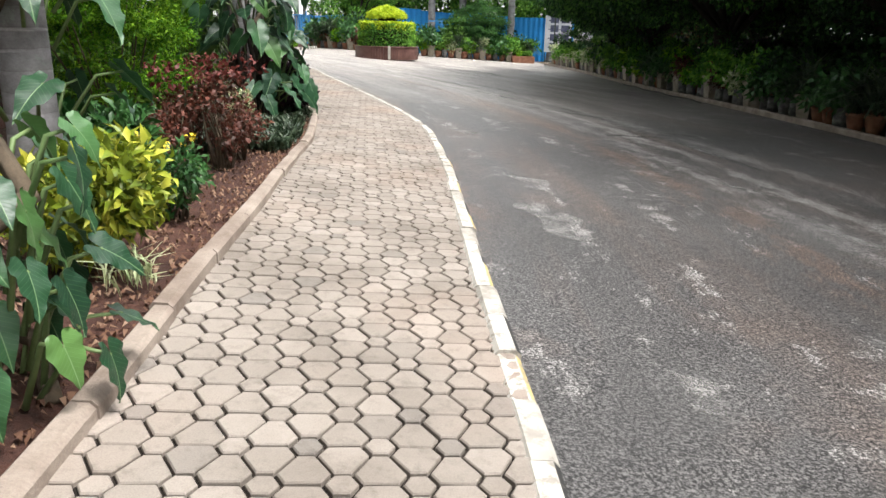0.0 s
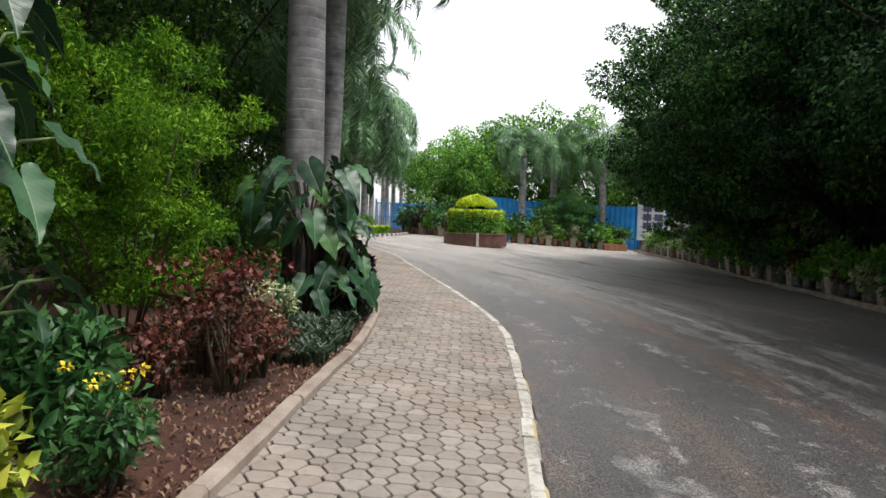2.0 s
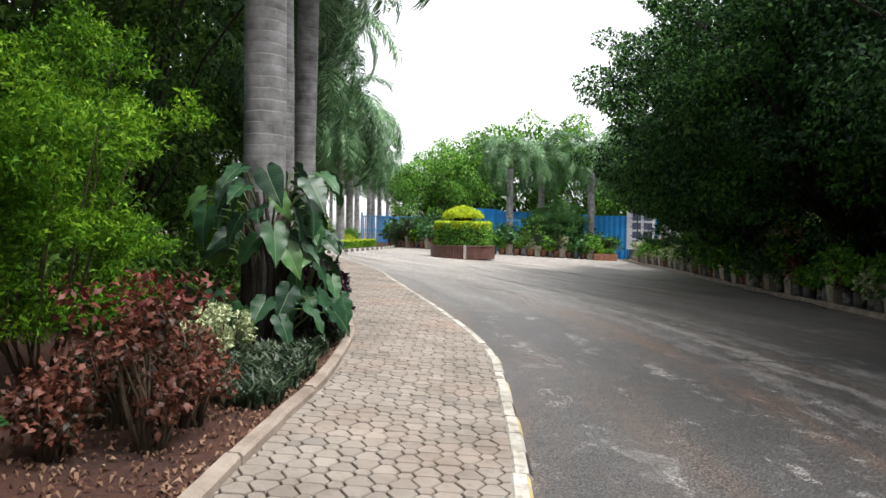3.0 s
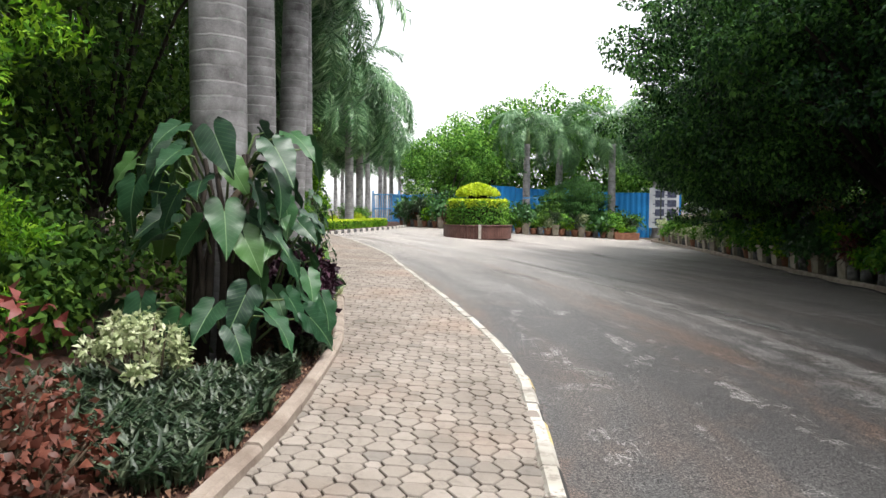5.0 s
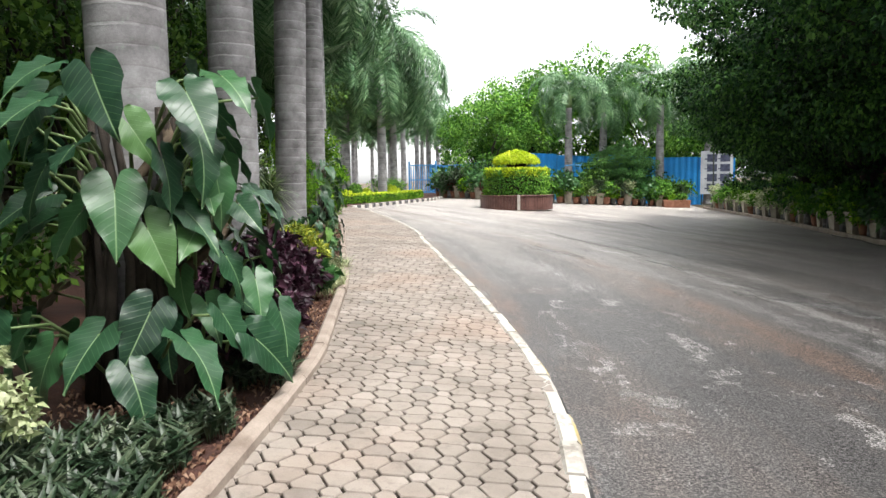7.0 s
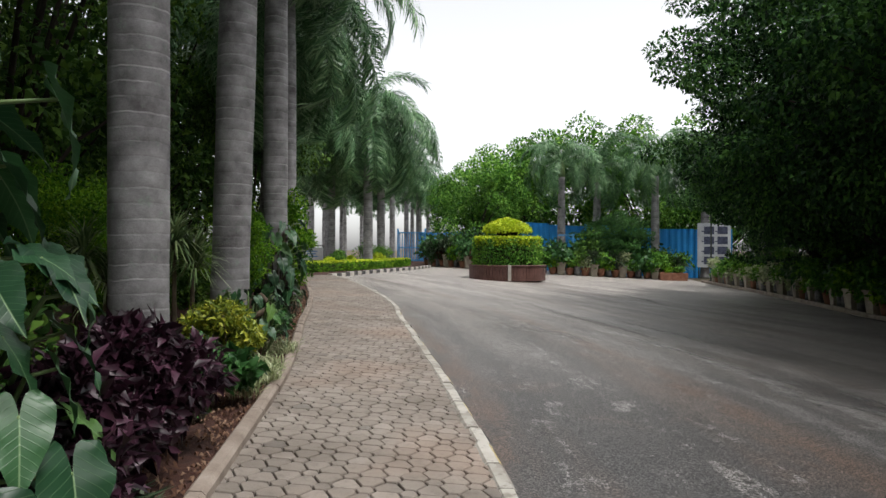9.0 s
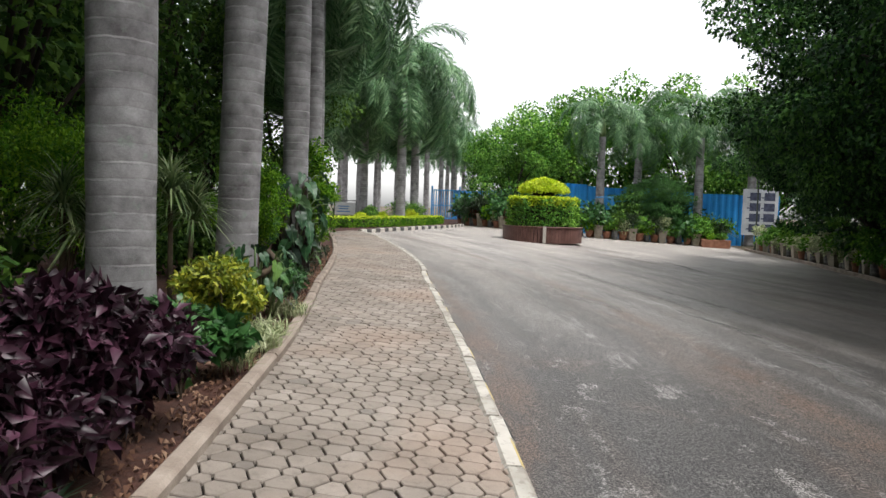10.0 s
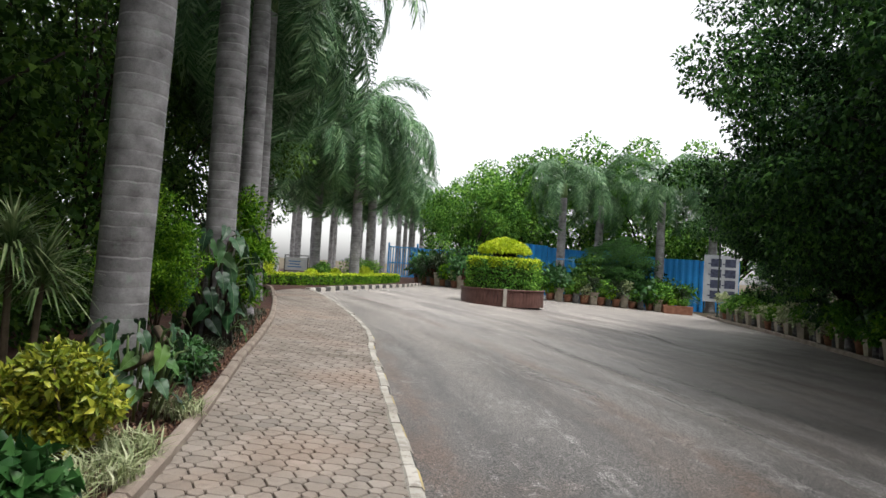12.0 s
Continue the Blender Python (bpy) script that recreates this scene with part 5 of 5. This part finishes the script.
def plant_mesh(seed, mat, h, r, n, size, kind="bushy"):
    rng = np.random.RandomState(seed)
    if kind == "bushy":
        V, F = crown(clump_set(rng, 6, (0, 0, h * 0.55), (r * 0.5, r * 0.5, h * 0.35), r * 0.5), n, size, seed, 0.45, 0.1, 0.3, 0.6)
    else:
        a = rng.rand(n) * 6.283
        el = rng.uniform(0.1, 1.35, n)
        P = np.stack([0.05 * np.cos(a), 0.05 * np.sin(a), 0.02 + 0.1 * rng.rand(n)], 1)
        D = np.stack([np.cos(a) * np.cos(el), np.sin(a) * np.cos(el), np.sin(el)], 1)
        N = np.stack([-np.cos(a) * np.sin(el), -np.sin(a) * np.sin(el), np.cos(el)], 1)
        L = h * (0.6 + 0.5 * rng.rand(n))
        V, F = leaves(P, D, N, L, 0.04 + 0 * L, 0.2, 0.5)
    me = bpy.data.meshes.new("foliage")
    me.from_pydata(V.tolist(), [], F.tolist())
    me.materials.append(mat)
    return me


PLANTS = [plant_mesh(1, M["lf_mid"], 0.6, 0.36, 420, 0.11), plant_mesh(2, M["lf_wood"], 0.7, 0.36, 420, 0.10), plant_mesh(3, M["lf_lime"], 0.55, 0.32, 360, 0.10), plant_mesh(4, M["lf_shade_dark"], 0.75, 0.4, 460, 0.11),
          plant_mesh(5, M["lf_strap"], 0.75, 0.4, 110, 0.1, "spiky"), plant_mesh(6, M["lf_broad"], 0.6, 0.38, 240, 0.16), plant_mesh(7, M["lf_pale"], 0.5, 0.3, 240, 0.10), plant_mesh(8, M["lf_red"], 0.5, 0.3, 260, 0.10)]
V, F = tube([(0, 0, -0.12), (0.01, 0.01, 0.2), (0.02, 0, 0.4)], [0.016, 0.012, 0.006], 6)
STEM = bpy.data.meshes.new("stem")
STEM.from_pydata(V, [], F)
STEM.materials.append(M["twig"])
PLANT_WORDS = ["leafy green", "dark green", "lime-green", "dense dark", "spiky strap-leaved", "broad-leaved green", "pale variegated", "reddish"]
POT_WORDS = {"square": "a tapered square concrete pot", "round": "a terracotta pot", "tin": "an old tin can"}


def potted(x, y, kind, plant, s, seed, group, z=-0.02):
    rng = np.random.RandomState(seed)
    top = empty("potted_plant", Matrix.Translation((x, y, gz(x) + z)) @ pose(0, 0, 0, 0, 0, rng.normal() * 8 + 8) @ Matrix.Scale(s, 4), f"{PLANT_WORDS[plant]} plant in {POT_WORDS[kind]}", "potted plant", group)
    me, h = POTS[kind]
    part_of(me, "pot", top, Matrix())
    stem = part_of(STEM, "stem", top, Matrix.Translation((0, 0, h - 0.03)))
    part_of(PLANTS[plant], "foliage", stem, pose(0, 0, 0, 0, 0, rng.rand() * 360) @ Matrix.Scale((1.05 + 0.5 * rng.rand()), 4))
    return top


RP = np.random.RandomState(4)
y, k = 9.0, 0
while y < 51.5:
    kind = ("round" if k % 3 else "tin") if y < 17 else ("tin" if k % 5 else "square") if y < 26 else ("square" if k % 3 == 0 else "round" if k % 4 == 2 else "tin")
    plant = (RP.choice([4, 4, 3, 5]) if y < 20 else RP.choice([0, 2, 0, 6, 7]) if y < 26 else RP.choice([0, 0, 2, 5, 6, 2]))
    potted(line_x(EDGE, y) + 0.36 + 0.05 * RP.normal(), y, kind, int(plant), (1.25 if kind == "square" else 1.15) * (0.9 + 0.25 * RP.rand()), 500 + k, "row of potted plants along the drive")
    if k % 2 == 0:
        potted(line_x(EDGE, y) + 0.98 + 0.08 * RP.normal(), y + 0.25, "round", int(RP.choice([1, 3, 4, 0])), 1.35, 700 + k, "back row of potted plants along the drive")
    y += 0.5 + 0.12 * RP.rand()
    k += 1
FRONT = [(-11.2, 56.5), (-9.0, 54.3), (-6.5, 53.0), (-3.5, 52.6), (-0.5, 53.2), (2.0, 54.4), (4.5, 55.2), (5.8, 55.6)]
Q = smooth(FRONT, 0.1)
for k in range(0, len(Q) - 1, 5):
    x, y = Q[k]
    potted(x, y, ["round", "square", "round", "tin"][(k // 5) % 4], int(RP.choice([0, 1, 2, 5, 6, 7, 4])), 1.35 + 0.3 * RP.rand(), 900 + k, "potted plants in front of the blue fence", -0.08)
    if (k // 5) % 2 == 0:
        potted(x + 0.2, y + 1.1, "round", int(RP.choice([0, 1, 3, 5])), 1.9 + 0.5 * RP.rand(), 1300 + k, "taller plants behind the pots", -0.08)
tp = empty("planter_box", Matrix.Translation((5.0, 54.3, gz(5.0) - 0.1)), "long terracotta trough with low plants", "planter")
part("trough", box_bm(1.6, 0.5, 0.5, 0.03, taper=1.05), M["terracotta"], tp)
ob = part_of(PLANTS[2], "foliage", tp, Matrix.Translation((-0.35, 0, 0.45)))
part_of(PLANTS[0], "foliage", tp, Matrix.Translation((0.35, 0, 0.45)))


# ---- blue sheet fence, boards, gate ----
def sheet_fence(name, x0, y0, x1, y1, h, label, panel=2.4):
    holder = empty(name, Matrix(), label, "fence", kind="structure")
    d = Vector((x1 - x0, y1 - y0))
    n = max(1, int(d.length / panel))
    u = d.normalized()
    nv = Vector((u.y, -u.x))
    rng = np.random.RandomState(int(abs(x0 * 7 + y0)))
    for k in range(n):
        a = Vector((x0, y0)) + d * k / n
        V, F = [], []
        m = 24
        hh = h + rng.normal() * 0.07
        for i in range(m + 1):
            t = i / m * (d.length / n - 0.02)
            off = (0.03 if (i % 4) in (1, 2) else -0.012) + 0.02 * (k % 2)
            p = a + u * t + nv * off
            V += [(p.x, p.y, gz(p.x) - 0.12), (p.x, p.y, gz(p.x) + hh)]
        F = [(2 * i, 2 * i + 2, 2 * i + 3, 2 * i + 1) for i in range(m)]
        ob = mesh("sheet", V, F, M["blue"], holder, flat=True)
        md = ob.modifiers.new("thick", "SOLIDIFY")
        md.thickness = 0.012
        post = part("post", box_bm(0.08, 0.08, h + 0.1, 0.008), M["steel"], holder)
        post.matrix_basis = Matrix.Translation((a.x - nv.x * 0.1, a.y - nv.y * 0.1, gz(a.x) - 0.12))
    return holder


sheet_fence("blue_fence", -5.5, 61.0, 9.6, 60.2, 3.35, "tall fence of blue corrugated metal sheets")
sheet_fence("blue_fence", -16.0, 74.0, -5.5, 61.0, 2.6, "fence of blue corrugated metal sheets going back")


def gate(x, y, rz):
    top = empty("blue_gate", Matrix.Translation((x, y, gz(x) - 0.1)) @ pose(0, 0, 0, 0, 0, rz), "blue painted metal gate", "gate")
    for s in (-1.2, 1.2):
        part("gate_post", box_bm(0.14, 0.14, 3.0, 0.01, (s, 0, 0)), M["blue_pipe"], top)
    for z in (0.2, 1.3, 2.6):
        part("rail", box_bm(2.26, 0.07, 0.1, 0.005, (0, 0, z)), M["blue_pipe"], top)
    for k in range(11):
        part("bar", box_bm(0.08, 0.05, 2.5, 0.005, (-1.05 + 0.21 * k, 0.062, 0.15)), M["blue_pipe"], top)
    return top


gate(-15.2, 68.0, 5)


def notice_board(x, y, rz):
    top = empty("notice_board", Matrix.Translation((x, y, gz(x) - 0.05)) @ pose(0, 0, 0, 0, 0, rz), "white board with rows of dark pictures on posts", "notice board")
    part("board", box_bm(2.1, 0.06, 2.9, 0.01, (0, 0, 0.75)), M["plate"], top)
    for s in (-0.95, 0.95):
        part("post", box_bm(0.08, 0.08, 3.7, 0.008, (s, 0.075, 0)), M["steel"], top)
    for r in range(4):
        for c in range(2):
            part("picture", box_bm(0.64, 0.012, 0.5, 0.0, (-0.22 + 0.85 * c - 0.1, -0.037, 0.95 + 0.66 * r)), M["ink"], top)
            part("caption_bar", box_bm(0.16, 0.012, 0.07, 0.0, (-0.72 + 0.85 * c, -0.037, 1.1 + 0.66 * r)), M["ink"], top)
    return top


notice_board(7.9, 57.4, 4)


def framed_sign(x, y, rz):
    top = empty("framed_sign", Matrix.Translation((x, y, gz(x) - 0.03)) @ pose(0, 0, 0, 0, 0, rz), "low pale sign panel in a grey metal frame behind the hedge", "sign")
    part("panel", box_bm(1.3, 0.03, 0.75, 0.004, (0, 0, 0.45)), M["white_paint"], top)
    for s in (-0.68, 0.68):
        part("post", box_bm(0.06, 0.06, 1.3, 0.006, (s, 0, 0)), M["tin"], top)
    part("top_rail", box_bm(1.42, 0.05, 0.05, 0.006, (0, 0, 1.3)), M["tin"], top)
    part("bottom_rail", box_bm(1.3, 0.04, 0.04, 0.006, (0, 0, 0.38)), M["tin"], top)
    for k, w in enumerate((0.8, 0.6, 0.7)):
        part("text_bar", box_bm(w, 0.006, 0.06, 0.0, (-0.1, -0.019, 0.62 + 0.16 * k)), M["blue_pipe"], top)
    return top


framed_sign(-17.2, 50.4, 12)


def pipe_stand(x, y):
    top = empty("pipe_stand", Matrix.Translation((x, y, gz(x) - 0.1)), "thin light-blue pipe post with a cross arm", "post")
    part("upright", box_bm(0.09, 0.09, 2.6, 0.02), M["blue_pipe"], top)
    part("arm", box_bm(0.95, 0.08, 0.08, 0.02, (-0.52, 0, 2.5)), M["blue_pipe"], top)
    return top


pipe_stand(-1.15, 54.6)
lp = empty("steel_post", Matrix.Translation((7.25, 54.6, gz(7) - 0.1)), "slim dark green steel post", "post")
part("pole", box_bm(0.09, 0.09, 4.4, 0.02), M["steel"], lp)
part("base", box_bm(0.22, 0.22, 0.08, 0.01), M["steel"], lp)
ws = empty("white_sign", Matrix.Translation((1.45, 60.0, gz(1.4) - 0.05)), "small white sign against the fence", "sign")
part("plate", box_bm(0.55, 0.05, 1.3, 0.01, (0, 0, 1.3)), M["white_paint"], ws)
part("bars", box_bm(0.4, 0.02, 0.3, 0.0, (0, -0.03, 1.5)), M["orange"], ws)
part("post", box_bm(0.07, 0.05, 1.35, 0.01, (0, 0.0, 0)), M["steel"], ws)


# ---- boundary wall under the shade trees, far roof ----
def wall(name, pts, h, mat, label, thick=0.2):
    holder = empty(name, Matrix(), label, "wall", kind="structure")
    for (x0, y0), (x1, y1) in zip(pts, pts[1:]):
        L = math.hypot(x1 - x0, y1 - y0)
        ob = part("wall_panel", box_bm(L - 0.01, thick, h, 0.01), mat, holder)
        ob.matrix_basis = Matrix.Translation(((x0 + x1) / 2, (y0 + y1) / 2, gz((x0 + x1) / 2) - 0.16)) @ pose(0, 0, 0, 0, 0, math.degrees(math.atan2(y1 - y0, x1 - x0)))
        ob = part("pillar", box_bm(0.3, 0.3, h + 0.12, 0.01), mat, holder)
        ob.matrix_basis = Matrix.Translation((x0, y0, gz(x0) - 0.16))
    return holder


wall("boundary_wall", [(13.6, -12 + 3.2 * i) for i in range(17)], 2.1, M["dark_wall"], "low stained grey boundary wall under the trees")


def car(x, y, rz):
    top = empty("car", Matrix.Translation((x, y, gz(x) - 0.06)) @ pose(0, 0, 0, 0, 0, rz), "parked white and blue car behind the trees", "car")
    bm = box_bm(4.0, 1.65, 0.62, 0.12, (0, 0, 0.28))
    part("body", bm, M["white_paint"], top, "", True)
    part("cabin", box_bm(2.2, 1.45, 0.55, 0.08, (-0.1, 0, 0.88), 0.78), M["glass"], top, "dark glass", True)
    part("roof", box_bm(1.6, 1.15, 0.05, 0.02, (-0.1, 0, 1.42)), M["white_paint"], top)
    part("stripe", box_bm(3.9, 1.67, 0.16, 0.02, (0, 0, 0.55)), M["blue_pipe"], top, "blue side stripe")
    for sx in (-1.25, 1.25):
        for sy in (-0.74, 0.74):
            V, F = lathe([(0.30, -0.09), (0.31, -0.05), (0.31, 0.05), (0.30, 0.09)], 18)
            w = mesh("wheel", V, F, M["tyre"], top)
            V, F = lathe([(0.19, -0.095), (0.17, -0.1), (0.17, 0.1), (0.19, 0.095)], 14)
            mesh("rim", V, F, M["concrete"], w)
            w.matrix_basis = Matrix.Translation((sx, sy, 0.31)) @ pose(0, 0, 0, 90, 0, 0)
    return top


car(14.6, 46.0, 62)
hs = empty("distant_building", Matrix.Translation((-10.5, 110, gz(-9) - 0.2)), "far building with a flat overhanging roof", "building")
part("wall", box_bm(9, 6, 11.5, 0.05), M["dark_wall"], hs)
part("roof", box_bm(13, 9, 0.5, 0.05, (0, 0, 11.6)), M["roof"], hs, "overhanging roof slab")
oh = empty("small_building", Matrix.Translation((19.5, 58.0, gz(9))), "orange-brown building behind the trees", "building")
part("wall", box_bm(8, 4, 3.2, 0.03), M["orange"], oh)
part("roof", box_bm(8.6, 4.6, 0.2, 0.03, (0, 0, 3.2)), M["roof"], oh)
for k in range(3):
    part("window", box_bm(1.0, 0.1, 1.1, 0.01, (-2.6 + 2.6 * k, -2.0, 1.1)), M["glass"], oh)


# ---- remains of road paint ----
def road_patch(x0, y0, x1, y1, w, mat, dz, label, group):
    """A long thin patch lying on the asphalt, narrowed at its ends."""
    d = Vector((x1 - x0, y1 - y0))
    nv = Vector((d.y, -d.x)).normalized() * w / 2
    V = []
    for k in range(9):
        c = Vector((x0, y0)) + d * k / 8 + nv * 0.5 * math.sin(k * 1.1 + x0)
        for s in (-1, 1):
            q = c + nv * s * (0.1 + 0.9 * math.sin(math.pi * (k + 0.25) / 8.5))
            V.append((q.x, q.y, gz(q.x) - 0.10 + dz))
    F = [(2 * k, 2 * k + 1, 2 * k + 3, 2 * k + 2) for k in range(8)]
    tagged(mesh("road_marking", V, F, mat), label, "road marking", group, "structure")


for x0, y0, x1, y1, w in [(4.0, 13.2, 4.5, 10.3, 0.16), (2.7, 13.1, 3.9, 13.5, 0.14), (4.0, 14.4, 4.9, 14.0, 0.14), (3.6, 7.3, 3.9, 5.8, 0.22), (2.2, 17.6, 3.4, 16.4, 0.3), (0.5, 22.3, 2.3, 18.4, 0.24), (0.7, 8.5, 1.05, 7.5, 0.34), (0.7, 6.9, 1.1, 5.6, 0.42),
                          (3.3, 9.0, 3.8, 8.4, 0.12), (2.7, 18.2, 3.3, 15.9, 0.34), (0.0, 12.3, 0.35, 11.7, 0.3), (-2.3, 29.1, 1.0, 22.2, 0.26), (0.7, 22.2, 1.8, 18.9, 0.2), (1.8, 18.7, 2.1, 17.2, 0.3), (0.4, 25.4, 2.1, 22.0, 0.2), (-1.9, 23.6, -0.4, 21.2, 0.4), (1.1, 3.3, 1.25, 2.8, 0.2), (1.0, 36.0, 2.2, 31.5, 0.3)]:
    road_patch(x0, y0, x1, y1, w, M["flaked"], 0.004, "flaked pale remains of paint on the asphalt", "road paint remains")


# ---- standard bushes among the pots, and the hose ----
for i, (sx, sy, hh) in enumerate([(7.95, 34.5, 1.75), (8.1, 27.2, 1.6), (7.9, 41.0, 1.7)]):
    shrub("standard_bush", sx, sy, clump_set(R, 8, (0, 0, hh), (0.32, 0.32, 0.22), 0.22), 900, 0.10, M["lf_mid"], "small round-headed tree standing among the pots", "small tree", "standard bushes", seed=90 + i, stems=3)
hose_pts = [(line_x(EDGE, 31.5 - 0.4 * k) - 0.12 - 0.10 * math.sin(k * 0.9), 31.5 - 0.4 * k) for k in range(24)]
V, F = tube([(x, y, gz(x) - 0.10 + 0.014) for x, y in hose_pts], [0.014] * 24, 6)
tagged(mesh("garden_hose", V, F, M["tyre"]), "dark garden hose lying along the kerb", "hose")


# ---- paving stones, last ----
A = 0.150
TURN = radians(7)


def paver_set(y_lo, y_hi):
    """Two sizes of six-sided stones: every third one small, the others swollen towards it."""
    out = []
    h = A / math.sqrt(3)
    ct, st = math.cos(TURN), math.sin(TURN)
    for i in range(-130, 40):
        for j in range(-20, 330):
            cx, cy = i * A * math.sqrt(3) / 2, (j + 0.5 * (i % 2)) * A
            X, Y = cx * ct - cy * st, cx * st + cy * ct
            if not (y_lo <= Y < y_hi) or Y > 36.0 or Y < -6:
                continue
            if not (line_x(BED, Y) - 0.10 < X < line_x(KERB, Y) + 0.13):
                continue
            out.append((i, j, X, Y))
    return out


def is_small(i, j):
    q, r = i, j - (i - (i & 1)) // 2
    return (q - r) % 3 == 0


def paver_shape(i, j):
    """Outline about the stone's centre."""
    h = A / math.sqrt(3)
    pts = []
    for k in range(6):
        a = radians(60 * k)
        v = Vector((h * math.cos(a), h * math.sin(a)))
        if is_small(i, j):
            v = v * 0.74
        else:
            # move each corner towards the small neighbour that shares it
            for s in (-30, 30):
                n = radians(60 * k + s)
                nc = Vector((A * math.cos(n), A * math.sin(n)))
                di = int(round(nc.x / (A * math.sqrt(3) / 2)))
                ni = i + di
                yy = (j + 0.5 * (i % 2)) * A + nc.y
                nj = int(round(yy / A - 0.5 * (ni % 2)))
                if is_small(ni, nj):
                    v = nc + (v - nc) * 0.74
                    break
        pts.append(v)
    return pts


def paver_geom(i, j, ox, oy, lift, tilt, gap=0.008, ch=0.006):
    pts = paver_shape(i, j)
    c = sum(pts, Vector((0, 0))) / 6
    ct, st = math.cos(TURN), math.sin(TURN)

    def ring(inset, z):
        o = []
        for p in pts:
            d = p - c
            q = c + d * max(0.1, 1 - inset / d.length)
            x, y = ox + q.x * ct - q.y * st, oy + q.x * st + q.y * ct
            o.append((x, y, z + lift + tilt[0] * q.x + tilt[1] * q.y))
        return o
    V = ring(gap, -0.03) + ring(gap, -ch) + ring(gap + ch, 0.0)
    F = [(k, (k + 1) % 6, 6 + (k + 1) % 6, 6 + k) for k in range(6)] + [(6 + k, 6 + (k + 1) % 6, 12 + (k + 1) % 6, 12 + k) for k in range(6)] + [(12, 13, 14, 15, 16, 17)]
    return V, F


paving = empty("paving", Matrix(), "footpath of small and large six-sided beige concrete stones", "pavement", kind="structure")
rk = np.random.RandomState(12)
stones = []
for i, j, X, Y in paver_set(-6, 36):
    stones.append((i, j, X, Y, rk.normal() * 0.0018, (rk.normal() * 0.012, rk.normal() * 0.012)))
near_ones = sorted((s for s in stones if 2.0 < s[3] < 5.6 and line_x(BED, s[3]) < s[2] < line_x(KERB, s[3])), key=lambda s: s[3])[:300]
chosen = {(s[0], s[1]) for s in near_ones}
shapes = {}
for i, j, X, Y, lift, tilt in near_ones:
    q, r = i, j - (i - (i & 1)) // 2
    key = (q - r) % 3
    if key not in shapes:
        V, F = paver_geom(i, j, 0, 0, 0, (0, 0))
        me = bpy.data.meshes.new("paving_stone")
        me.from_pydata(V, [], F)
        me.materials.append(M["paver"])
        shapes[key] = me
    part_of(shapes[key], "paving_stone", paving, Matrix.Translation((X, Y, gz(X) + lift)) @ pose(0, 0, 0, math.degrees(tilt[1]), 3.07 + math.degrees(-tilt[0]), 0))
VV, FF = [], []
for i, j, X, Y, lift, tilt in stones:
    if (i, j) in chosen:
        continue
    V, F = paver_geom(i, j, X, Y, lift, tilt)
    o = len(VV)
    V = [(min(x, line_x(KERB, y) + 0.1), y, z) for x, y, z in V]
    VV += [(x, y, z + gz(x)) for x, y, z in V]
    FF += [tuple(k + o for k in f) for f in F]
tagged(mesh("paving_stones", VV, FF, M["paver"], paving, flat=True), "the rest of the beige six-sided stones", kind="stuff")
